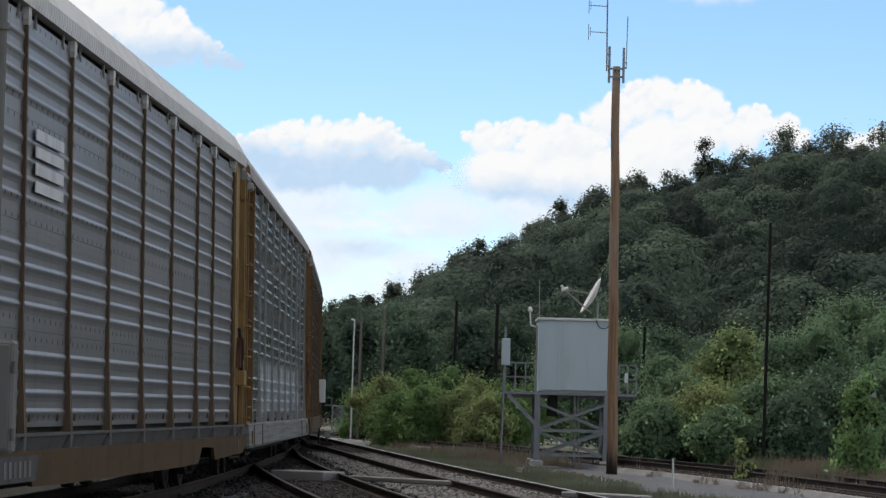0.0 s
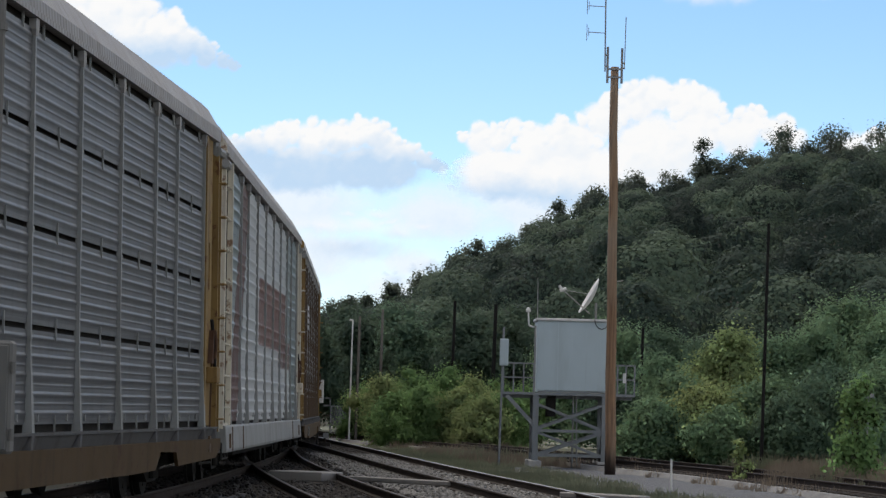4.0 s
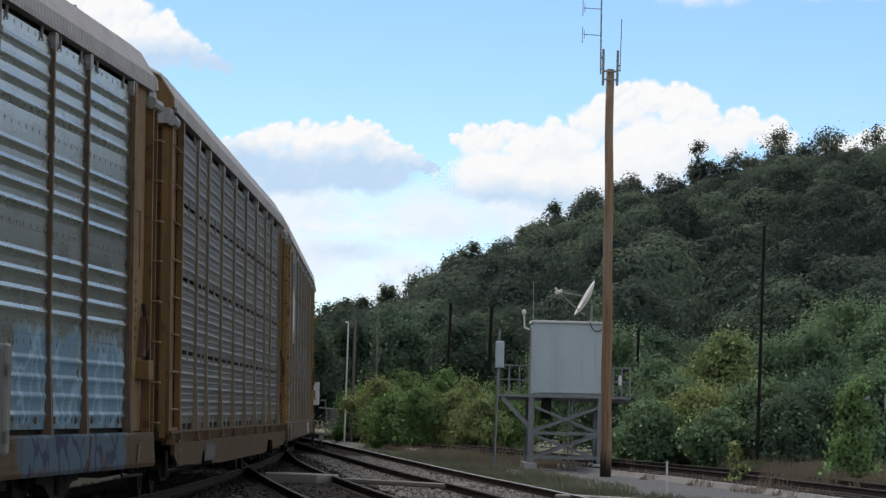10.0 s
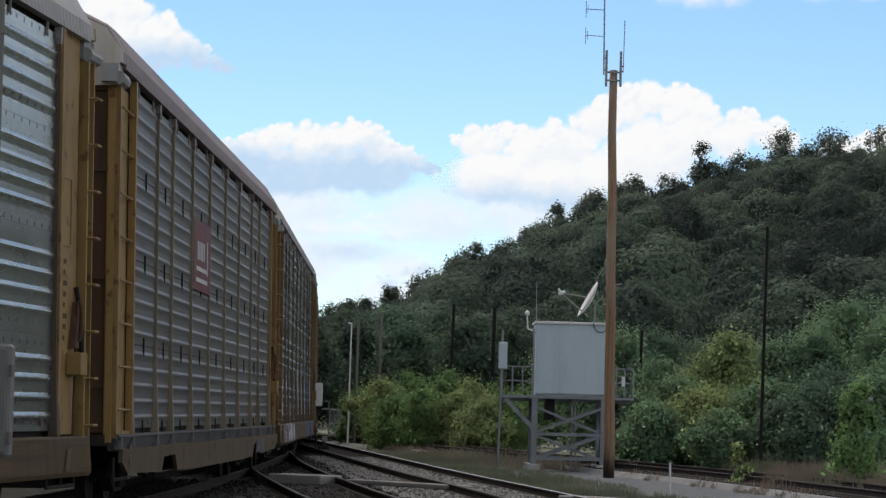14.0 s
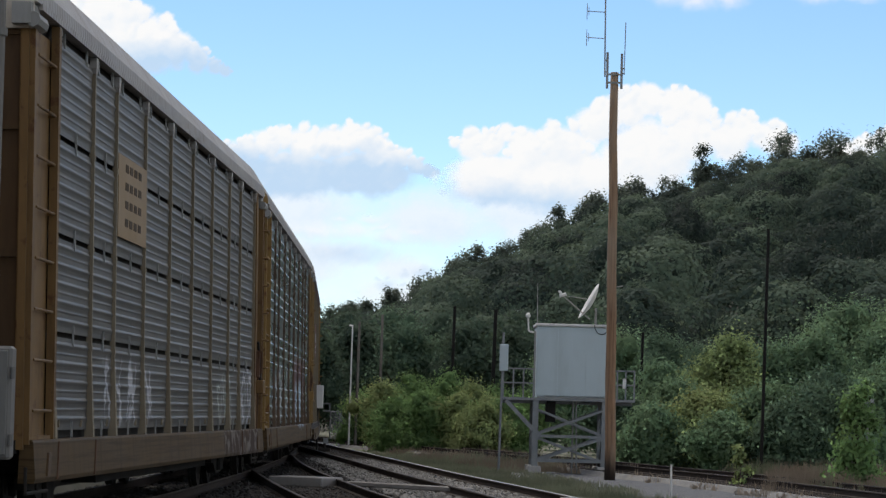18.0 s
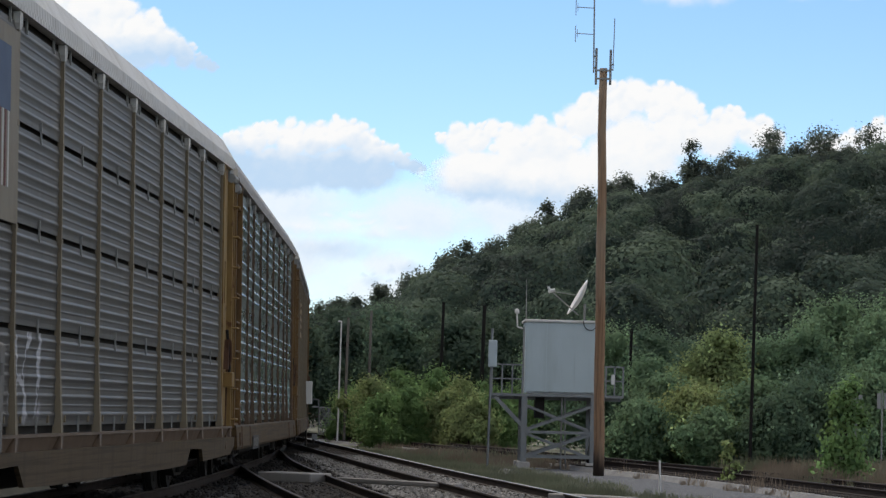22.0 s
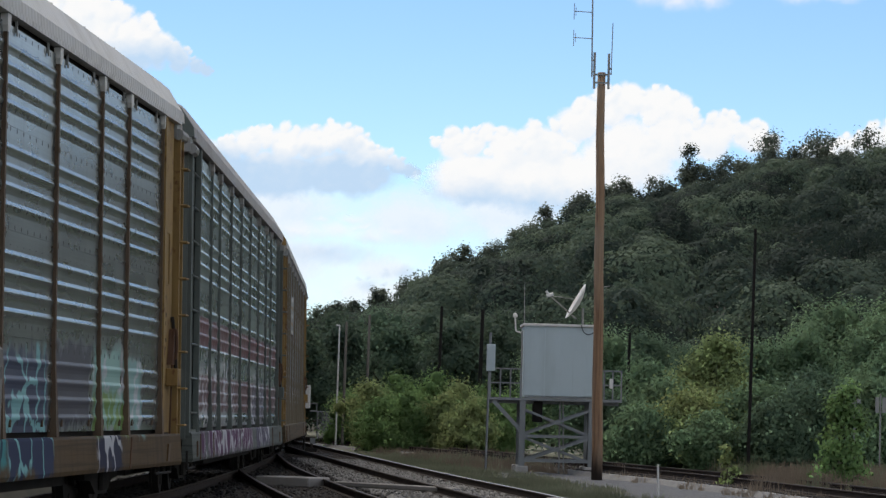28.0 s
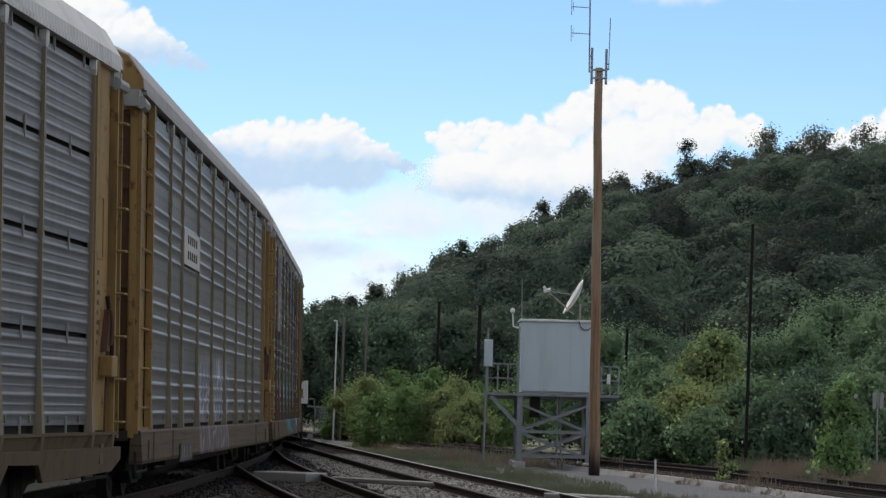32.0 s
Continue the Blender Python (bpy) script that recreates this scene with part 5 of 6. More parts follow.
ZINC, ZINC_D, ZINC_G, ZINC_T = (0.155, 0.158, 0.168), (0.14, 0.143, 0.152), (0.25, 0.29, 0.293), (0.098, 0.093, 0.088)
LW, TEAL, MAROON, DKB = (0.45, 0.45, 0.47), (0.06, 0.22, 0.23), (0.12, 0.05, 0.055), (0.03, 0.035, 0.06)
A_LABEL = "zinc car carrier with %s"
B_LABEL = "slatted car carrier with %s"
CARS = {
    -3: dict(label=A_LABEL % "ochre ends", kind="plain", base=ZINC_D, post=BROWN, sill=OCHRE_SILL, end=OCHRE, roof=ROOFGREY),
    -2: dict(label=A_LABEL % "ochre ends and faint graffiti", kind="plain", base=ZINC_D, post=BROWN, sill=OCHRE_SILL, end=OCHRE, roof=ROOFGREY),
    -1: dict(label=A_LABEL % "ochre ends and pale graffiti along its foot", kind="plain", base=ZINC_D, post=GREYPAINT, sill=GREYPAINT, end=OCHRE, roof=ROOFGREY, tags=((-9, 9, 1.2, 2.2, (0.2, 0.24, 0.25), LW),)),
    0: dict(label=A_LABEL % "brown posts and ochre ends", kind="plain", base=(0.19, 0.19, 0.198), post=BROWN, sill=OCHRE_SILL, end=YELLOW, roof=ROOFWHITE, metal=0.6, plaque=number_lines, deep=True, web=BAND),
    1: dict(label="car carrier with worn white painted sides and a brown painted block", kind="plain", base=ZINC_G, post=GREYPAINT, sill=GREYPAINT, end=CREAM, roof=ROOFGREY, metal=0.6, blocks=((-9.6, 9.0, 1.0, 2.25, (0.42, 0.425, 0.42), 0.3, 0.0), (-9.3, 1.2, 1.0, 5.5, (0.42, 0.425, 0.42), 0.35, 0.65), (-4.0, 6.8, 2.2, 5.5, (0.42, 0.425, 0.42), 0.4, 0.0), (-3.3, 6.9, 2.55, 3.92, (0.15, 0.078, 0.062), 0.12, 0.0), (4.0, 9.1, 2.2, 2.85, (0.13, 0.07, 0.056), 0.5, 0.0), (-11.6, -9.5, 1.0, 5.4, (0.12, 0.066, 0.056), 0.2, 0.65)), arch=CREAM),
    2: dict(label=B_LABEL % "yellow ends", kind="banded", base=ZINC_D, post=GREYPAINT, sill=OCHRE_SILL, end=YELLOW, roof=ROOFGREY, dots=False, deep=True, web=BAND),
    3: dict(label=B_LABEL % "tan posts and white sprayed letters", kind="banded", base=ZINC_T, post=TAN, sill=TAN_SILL, end=YELLOW, roof=ROOFWHITE, dots=False, tags=((2.0, 3.1, 1.13, 1.8, (0.26, 0.26, 0.25), LW), (4.4, 6.2, 1.17, 1.65, None, LW), (-11.6, -6.0, 1.1, 2.0, None, (0.32, 0.33, 0.32))), plaque=pale_marks, arch=ARCH),
    4: dict(label=B_LABEL % "tan posts and ochre sill", kind="banded", base=ZINC_T, post=TAN, sill=OCHRE_SILL, end=OCHRE, roof=ROOFGREY, dots=False, plaque=number_bar, deep=True),
    5: dict(label="bright zinc car carrier with blue and white graffiti along its foot", kind="plain", base=ZINC_G, post=BROWN, sill=OCHRE_SILL, end=OCHRE, roof=ROOFGREY, tags=((-1.7, 3.3, 1.80, 2.48, (0.035, 0.035, 0.045), LW), (-1.1, 4.0, 1.08, 1.75, (0.12, 0.065, 0.072), LW), (5.5, 11.7, 1.05, 2.15, (0.10, 0.19, 0.26), (0.22, 0.34, 0.42)), (5.4, 11.4, 0.55, 1.03, (0.065, 0.10, 0.13), DKB), (-11.2, -7.2, 1.06, 2.2, None, (0.36, 0.30, 0.30)), (-11.2, -4.0, 0.55, 1.03, (0.16, 0.12, 0.11), LW)), arch=ARCH),
    6: dict(label="grey car carrier with even ridges, tan posts and a red sign", kind="even", base=ZINC_T, post=TAN, sill=TAN_SILL, end=YELLOW, roof=ROOFBROWN, dots=False, plaque=far_number, deep=True, web=BAND, arch=ARCH),
    7: dict(label="bright zinc car carrier with a dark red graffiti arch", kind="plain", base=ZINC_G, post=BROWN, sill=OCHRE_SILL, end=YELLOW, roof=ROOFGREY, tags=((2.5, 9.0, 1.0, 2.7, MAROON, DKB), (3.4, 7.8, 1.0, 2.1, (0.3, 0.4, 0.48), LW), (-9, 0, 1.1, 2.3, None, LW))),
    8: dict(label=B_LABEL % "tan posts and white scrawls", kind="banded", base=ZINC_T, post=TAN, sill=OCHRE_SILL, end=OCHRE, roof=ROOFGREY, dots=False, tags=((5.7, 8.1, 1.1, 1.9, None, (0.40, 0.44, 0.40)), (9.1, 11.8, 1.1, 2.15, None, LW), (6.0, 12.5, 0.55, 1.0, (0.05, 0.032, 0.025), (0.17, 0.15, 0.13)), (-8, -3, 1.2, 1.9, None, LW)), plaque=orange_board, arch=ARCH),
    9: dict(label="bright zinc car carrier with brown posts and a teal tag", kind="plain", base=ZINC_G, post=BROWN, sill=OCHRE_SILL, end=OCHRE, roof=ROOFGREY, tags=((9.1, 11.5, 1.13, 1.95, (0.14, 0.20, 0.20), (0.22, 0.42, 0.40)),), plaque=number_bar, arch=ARCH),
    10: dict(label=B_LABEL % "tan posts and a blue striped shield", kind="banded", base=ZINC_T, post=TAN, sill=TAN_SILL, end=YELLOW, roof=ROOFWHITE, dots=False, plaque=shield, tags=((-10.5, -9.4, 1.2, 1.9, None, LW), (-7.2, -5.4, 1.2, 2.1, None, LW)), deep=True, web=BROWN, arch=ARCH),
    11: dict(label=B_LABEL % "ochre ends and an orange lined sign", kind="banded", base=ZINC_D, post=TAN, sill=TAN_SILL, end=YELLOW, roof=ROOFWHITE, dots=False, plaque=orange_lines, tags=((-11.95, -9.95, 1.1, 2.1, (0.30, 0.30, 0.29), DKB),)),
    12: dict(label="dark green-grey car carrier with red bands and white graffiti", kind="plain", base=(0.34, 0.40, 0.385), post=DARKGREEN, sill=DARKGREEN, end=DARKGREEN, roof=ROOFGREY, blocks=((-11.9, 11.9, 2.38, 2.86, (0.13, 0.05, 0.058), 0.4, 0.0), (-11.9, 11.9, 1.30, 1.92, (0.12, 0.055, 0.062), 0.5, 0.0)), tags=((-11.9, -2.4, 1.05, 2.25, None, LW), (1.9, 6.3, 1.05, 2.2, None, LW), (-11.7, 1.7, 0.6, 1.06, (0.09, 0.035, 0.08), LW), (3.0, 8.0, 0.6, 1.9, (0.07, 0.06, 0.09), LW))),
    13: dict(label="zinc car carrier with teal, green and red graffiti", kind="plain", base=ZINC_G, post=BROWN, sill=OCHRE_SILL, end=YELLOW, roof=ROOFWHITE, plaque=shield, tags=((-11.5, -2.6, 1.05, 2.0, None, (0.28, 0.09, 0.10)), (-2.2, 1.5, 0.7, 2.1, TEAL, DKB), (1.6, 4.0, 0.6, 2.0, (0.035, 0.045, 0.085), (0.20, 0.42, 0.42)), (6.9, 9.2, 1.45, 2.1, (0.24, 0.40, 0.36), LW), (6.9, 9.2, 1.06, 1.5, (0.15, 0.25, 0.06), (0.24, 0.40, 0.36)), (9.4, 10.5, 1.06, 2.05, (0.22, 0.36, 0.34), LW), (6.8, 8.5, 0.55, 1.04, DKB, LW), (4.4, 6.7, 1.1, 2.1, (0.06, 0.06, 0.075), None)), arch=ARCH),
    14: dict(label=A_LABEL % "tan posts and white blue graffiti", kind="plain", base=(0.16, 0.152, 0.142), post=TAN, sill=TAN_SILL, end=YELLOW, roof=ROOFGREY, metal=0.6, plaque=plate_number, tags=((-3.6, 2.7, 1.1, 2.1, (0.15, 0.16, 0.175), (0.42, 0.42, 0.46)), (-4.4, 1.9, 0.55, 1.06, (0.12, 0.10, 0.105), (0.26, 0.21, 0.20)))),
    15: dict(label=B_LABEL % "yellow ends and sill", kind="banded", base=ZINC, post=TAN, sill=TAN_SILL, end=YELLOW, roof=ROOFWHITE, dots=False, deep=True),
    16: dict(label=B_LABEL % "yellow ends and tan posts", kind="banded", base=ZINC_D, post=TAN, sill=TAN_SILL, end=YELLOW, roof=ROOFWHITE, dots=False),
}
TRAIN = {k: build_car(**spec) for k, spec in CARS.items()}
CAR_STEP = 29.078
BANK = 0.9      # the curve's outer rail is raised: degrees by which the cars lean inward


def train_s(t):
    """How far the gap before car 1 has come along the track, in metres; the train slows a little."""
    return -36.604 + 13.3442 * t - 0.005286 * t * t


def car_pose(k, t):
    """Car k stands with its two trucks on the track's curve."""
    s = train_s(t) - CAR_STEP * (k - 0.5)
    a, b = train_at(s - 9.75), train_at(s + 9.75)
    d = b - a
    m = (a + b) / 2
    return pose(m.x, m.y, 0, 0, 0, math.degrees(math.atan2(d.y, d.x))) @ pose(0, 0, 0, -BANK)

# ---- antenna pole ----
def antenna_pole():
    t = thing("antenna_pole", "tall brown wooden pole with radio antennas on top", "utility pole", pose(4.73, 82, -0.35))
    rings = []
    for k in range(13):
        f = k / 12
        r = 0.155 - 0.045 * f
        cx = -0.12 * f + 0.012 * math.sin(k * 1.7)
        rings.append([(cx + r * math.cos(a) * (1 + 0.03 * math.sin(3 * a + k)), r * math.sin(a), 11.4 * f) for a in [2 * math.pi * j / 16 for j in range(16)]])
    part("pole", Build().skin(rings).mesh("pole", True), WOODPOLE, t)
    for s, h0, h1 in ((-1, 10.93, 11.95), (1, 10.93, 11.92)):
        m = part("antenna_mount", Build().bar((-0.12 + s * 0.2, -0.1, h0), (-0.12 + s * 0.2, -0.1, h1), 0.035, n=8), GREYPAINT, t, "dark grey mounting pipe")
        for z in (h0 + 0.17, h0 + 0.4):
            part("clamp", Build().beam((-0.12, -0.1, z), (-0.12 + s * 0.2, -0.1, z), 0.05, 0.05), GREYPAINT, m)
    mast = part("dipole_mast", Build().bar((-0.39, -0.12, 11.25), (-0.42, -0.12, 14.2), 0.022, n=6), GREYPAINT, t)
    for z in (12.33, 13.07, 13.81):
        part("dipole", Build().bar((-0.40, -0.12, z), (-0.9, -0.12, z + 0.02), 0.012, n=6).bar((-0.92, -0.12, z - 0.22), (-0.92, -0.12, z + 0.24), 0.010, n=6).bar((-0.87, -0.12, z - 0.10), (-0.87, -0.12, z + 0.14), 0.008, n=6), GREYPAINT, mast)
    for z in (11.4, 11.72):
        part("clamp", Build().beam((-0.4, -0.12, z), (-0.32, -0.1, z), 0.04, 0.04), GREYPAINT, mast)
    w = part("whip_antenna", Build().bar((0.15, -0.1, 11.33), (0.17, -0.1, 12.8), 0.013, n=6), GREYPAINT, t)
    for z in (11.36, 11.5):
        part("clamp", Build().beam((0.08, -0.1, z), (0.17, -0.1, z), 0.04, 0.04), GREYPAINT, w)
    part("step_bolt", Build().bar((0.08, -0.05, 5.4), (0.24, -0.08, 5.42), 0.015, n=6), GREYPAINT, t)


antenna_pole()


# ---- equipment shelter on its steel stand ----
def shelter():
    """Shelter of ribbed panels on a steel stand; x to the right, origin on the ground at its left front leg."""
    t = thing("equipment_shelter", "pale grey equipment shelter on a braced steel stand", "shelter", pose(2.87, 89.5, -0.32, 0, 0, 0.5))
    for x, y in ((0, 0), (2.1, 0), (0, 2.1), (2.1, 2.1)):
        leg = part("leg", Build().box(x - 0.09, x + 0.09, y - 0.09, y - 0.07, 0.22, 2.2).box(x - 0.09, x + 0.09, y + 0.07, y + 0.09, 0.22, 2.2).box(x - 0.015, x + 0.015, y - 0.07, y + 0.07, 0.22, 2.2), GALV, t)
        part("footing", Build().box(x - 0.2, x + 0.2, y - 0.2, y + 0.2, -0.1, 0.22).mesh("footing", bevel=0.02), CONCRETE, leg)
    for y in (-0.05, 2.05):
        for z0, z1 in ((0.35, 1.1), (1.15, 1.95)):
            part("brace", Build().beam((0, y, z0), (2.1, y, z1), 0.05, 0.07), GALV, t)
            part("brace", Build().beam((0, y + 0.06, z1), (2.1, y + 0.06, z0), 0.05, 0.07), GALV, t)
        part("cross_beam", Build().beam((0, y, 1.12), (2.1, y, 1.12), 0.06, 0.08), GALV, t)
        part("cross_beam", Build().beam((-0.1, y, 0.38), (2.2, y, 0.38), 0.06, 0.08), GALV, t)
    for x in (0, 2.1):
        part("brace", Build().beam((x, 0, 0.4), (x, 2.1, 1.9), 0.05, 0.07), GALV, t)
        part("brace", Build().beam((x, 2.1, 0.4), (x, 0, 1.9), 0.05, 0.07), GALV, t)
    part("platform", Build().box(-1.02, 3.0, -0.1, 2.25, 2.2, 2.28), GALV, t, "thin grey steel platform")
    part("platform_strut", Build().beam((-0.9, 0, 2.18), (-0.05, 0, 1.3), 0.14, 0.12), GALV, t)
    body = part("body", Build().box(0.0, 2.14, 0.0, 2.1, 2.30, 4.46).mesh("body", bevel=0.015), SHEDWHITE, t)
    for k in range(5):
        part("panel_joint", Build().box(k * 0.428 + 0.205, k * 0.428 + 0.225, -0.012, 0.002, 2.33, 4.42), SHEDWHITE, body)
    part("roof", Build().box(-0.05, 2.2, -0.06, 2.16, 4.46, 4.54).mesh("roof", bevel=0.015), WHITE, t)
    part("skid", Build().box(0.05, 2.1, 0.0, 0.1, 2.285, 2.36), GREYPAINT, t)
    for x0, x1 in ((-1.0, -0.08), (2.2, 2.98)):
        rail = part("guard_rail", Build().beam((x0, -0.05, 3.15), (x1, -0.05, 3.15), 0.045, 0.045).beam((x0, -0.05, 2.72), (x1, -0.05, 2.72), 0.04, 0.04), GALV, t)
        n = 4
        for k in range(n):
            x = x0 + (x1 - x0) * k / (n - 1)
            part("guard_post", Build().beam((x, -0.05, 2.28), (x, -0.05, 3.17), 0.045, 0.045), GALV, rail)
        part("guard_rail", Build().beam((x0, -0.05, 3.15), (x0, 2.2, 3.15), 0.045, 0.045).beam((x0, -0.05, 2.72), (x0, 2.2, 2.72), 0.04, 0.04), GALV, t)
    part("sign_plate", Build().box(2.62, 2.72, -0.085, -0.075, 2.62, 2.92), WHITE, t, "small white plate on the guard rail")
    loop = Build()
    for k in range(8):
        a0, a1 = math.pi * k / 8, math.pi * (k + 1) / 8
        loop.bar((1.95 - 0.22 * math.cos(a0), -0.08, 4.52 - 0.28 * math.sin(a0)), (1.95 - 0.22 * math.cos(a1), -0.08, 4.52 - 0.28 * math.sin(a1)), 0.014, n=5)
    part("cable_loop", loop, BLACK, t)
    part("cable_tray", Build().box(0.35, 0.62, 0.3, 1.2, 1.55, 2.18), BLACK, t, "dark junction box under the platform")
    part("down_pipe", Build().bar((1.15, 0.25, 0.0), (1.15, 0.25, 2.2), 0.03, n=8).bar((1.3, 0.3, 0.0), (1.24, 0.3, 2.2), 0.025, n=8), GREYPAINT, t)
    for y in (0.5, 1.1, 1.7):
        part("floor_joist", Build().beam((-1.0, y, 2.15), (2.95, y, 2.15), 0.06, 0.09), GALV, t)
    part("conduit", Build().bar((-0.06, -0.03, 2.3), (-0.06, -0.03, 4.3), 0.03, n=8), GREYPAINT, t)
    gps = part("antenna_arm", Build().bar((-0.1, 0, 4.25), (-0.26, 0, 4.3), 0.025, n=8).bar((-0.26, 0, 4.3), (-0.29, 0, 4.72), 0.025, n=8), WHITE, t)
    dome = [[(-0.29 + r * math.cos(a), r * math.sin(a), 4.72 + z) for a in [2 * math.pi * j / 12 for j in range(12)]] for r, z in ((0.03, -0.02), (0.075, 0.0), (0.07, 0.07), (0.04, 0.12), (0.01, 0.135))]
    part("dome", Build().skin(dome).mesh("dome", True), WHITE, gps, "small white antenna dome")
    part("whip_antenna", Build().bar((0.0, 0.05, 4.4), (-0.02, 0.05, 5.76), 0.016, 0.008, n=6), GREYPAINT, t)
    part("dish_post", Build().bar((1.78, 0.3, 4.5), (1.78, 0.3, 5.05), 0.035, n=8), GREYPAINT, t)
    ax = Vector((-0.87, -0.04, 0.48)).normalized()
    u = ax.orthogonal().normalized()
    w = ax.cross(u)
    c = Vector((1.66, 0.25, 5.2))
    rings = []
    for r, d in ((0.02, 0.0), (0.2, 0.015), (0.38, 0.05), (0.52, 0.10), (0.60, 0.135), (0.605, 0.12), (0.52, 0.08), (0.38, 0.03), (0.2, -0.01), (0.02, -0.025)):
        rings.append([c + ax * d + (u * math.cos(a) + w * math.sin(a)) * r for a in [2 * math.pi * j / 28 for j in range(28)]])
    dish = part("dish", Build().skin(rings).mesh("dish", True), WHITE, t, "white satellite dish")
    tip = Vector((0.75, -0.05, 5.40))
    part("feed_arm", Build().bar(c - u * 0.1 + Vector((-0.1, 0, -0.55)), tip, 0.02, n=6).bar(c + Vector((-0.15, -0.4, 0.1)), tip, 0.01, n=5), GREYPAINT, dish)
    part("feed_horn", Build().bar(tip - Vector((0.1, 0, 0.02)), tip + Vector((0.1, 0, 0.05)), 0.05, n=8).bar(tip + Vector((-0.02, 0, 0)), tip + Vector((-0.12, 0, 0.14)), 0.04, n=8), WHITE, dish)


shelter()


def post_box(x, y, h, w, bh, label):
    t = thing("equipment_post", label, "equipment box", pose(x, y, -0.33))
    part("post", Build().bar((0, 0, 0), (0.06, 0, h + 0.35), 0.035, n=8), GALV, t)
    b = part("box", Build().box(-0.05, w - 0.05, -0.17, -0.04, h - bh, h).mesh("box", bevel=0.015), SHEDWHITE, t)
    part("box_door", Build().box(-0.02, w - 0.08, -0.185, -0.172, h - bh + 0.03, h - 0.03), SHEDWHITE, b)


post_box(1.76, 88.0, 3.85, 0.26, 0.8, "white equipment box high on a thin steel post")
for x, y, h, m in ((-4.34, 140, 5.5, WHITE), ):
    single("lamp_mast", Build().bar((x, y, -0.4), (x + 0.05, y, h), 0.045, 0.035).bar((x + 0.05, y, h - 0.03), (x - 0.1, y, h - 0.02), 0.04), m, "slim pale steel mast beside the far track", "mast")
for x, y, h in ((-4.05, 141, 5.7), (-2.98, 142, 6.1)):
    single("utility_pole", Build().bar((x, y, -0.4), (x + 0.06, y, h), 0.075, 0.06, 10), GREYPOLE, "weathered grey wooden pole among the bushes", "utility pole")
for x, y, h, r in ((0.45, 141, 6.55, 0.07), (2.41, 141, 6.45, 0.087), (10.12, 93, 7.5, 0.048), (8.05, 120, 4.9, 0.06)):
    single("utility_pole", Build().bar((x, y, -0.4), (x + 0.1, y, h), r * 1.15, r, 10), DARKPOLE, "dark creosoted pole standing among the trees", "utility pole")


def small_signal():
    t = thing("signal_box", "small white trackside box on a post with a bracket", "trackside box", pose(-4.5, 108, -0.33))
    part("post", Build().bar((0, 0, 0), (0, 0, 2.0), 0.04, n=8), BLACK, t)
    part("box", Build().box(-0.13, 0.19, -0.15, 0.1, 1.82, 2.66).mesh("box", bevel=0.015), WHITE, t)
    part("bracket", Build().box(0.2, 0.46, -0.08, -0.03, 1.70, 1.76).box(0.42, 0.46, -0.08, -0.03, 1.76, 2.0).box(0.2, 0.46, -0.08, -0.03, 1.98, 2.02), GALV, t)


small_signal()


def signal_mast():
    """Grey case on a mast close by the camera."""
    t = thing("signal_mast", "grey signal mast with a steel equipment case", "signal mast", pose(-3.10, 20, -0.35))
    part("mast", Build().bar((0, 0, 0), (0, 0, 7.0), 0.065, n=14), CASEGREY, t)
    part("base", Build().bar((0, 0, 0), (0, 0, 0.25), 0.2, 0.16, 14), CASEGREY, t)
    c = part("case", Build().box(-0.20, 0.225, -0.28, -0.07, 1.37, 2.13).mesh("case", bevel=0.02), CASEGREY, t)
    part("case_door", Build().box(-0.18, 0.20, -0.30, -0.283, 1.40, 2.10).mesh("door", bevel=0.006), CASEGREY, c)
    for z in (1.5, 1.95):
        part("hinge", Build().bar((0.235, -0.29, z - 0.04), (0.235, -0.29, z + 0.04), 0.018, n=8), CASEGREY, c)
    for z in (2.6, 4.25):
        part("band", Build().bar((0, 0, z), (0, 0, z + 0.05), 0.08, n=14), CASEGREY, t)


signal_mast()
single("marker_stake", Build().bar((4.88, 62, -0.4), (4.86, 62, 0.46), 0.022, n=8), WHITE, "thin white marker stake in the gravel", "stake")

# crossing planks between the tracks
def plank(x0, y0, x1, y1, w, z, m, label, deep=0.2):
    b = Build().beam((x0, y0, z), (x1, y1, z), w, deep)
    single("crossing_plank", b.mesh("plank", bevel=0.02), m, label, "crossing plank", group="planks of the track crossing")


plank(-3.32, 61.6, -2.2, 60.9, 0.8, -0.07, TIMBER, "grey timber crossing plank between the siding rails")
plank(-1.82, 60.0, 0.62, 57.0, 0.16, -0.06, TIMBER, "long grey crossing plank between two tracks", 0.1)
plank(2.2, 51.6, 3.5, 50.2, 0.3, -0.05, TIMBER, "short grey crossing plank beside the outer rail", 0.1)


def switch_stand():
    t = thing("switch_stand", "small dark switch stand beside the main track", "switch stand", pose(-3.95, 101, -0.33))
    part("stem", Build().bar((0, 0, 0), (0, 0, 0.62), 0.045, n=8), BLACK, t)
    part("head", Build().box(-0.2, 0.2, -0.08, 0.08, 0.34, 0.46).mesh("head", bevel=0.01), BLACK, t)
    part("target", Build().box(-0.05, 0.13, -0.015, 0.015, 0.6, 0.8), GALV, t)


switch_stand()


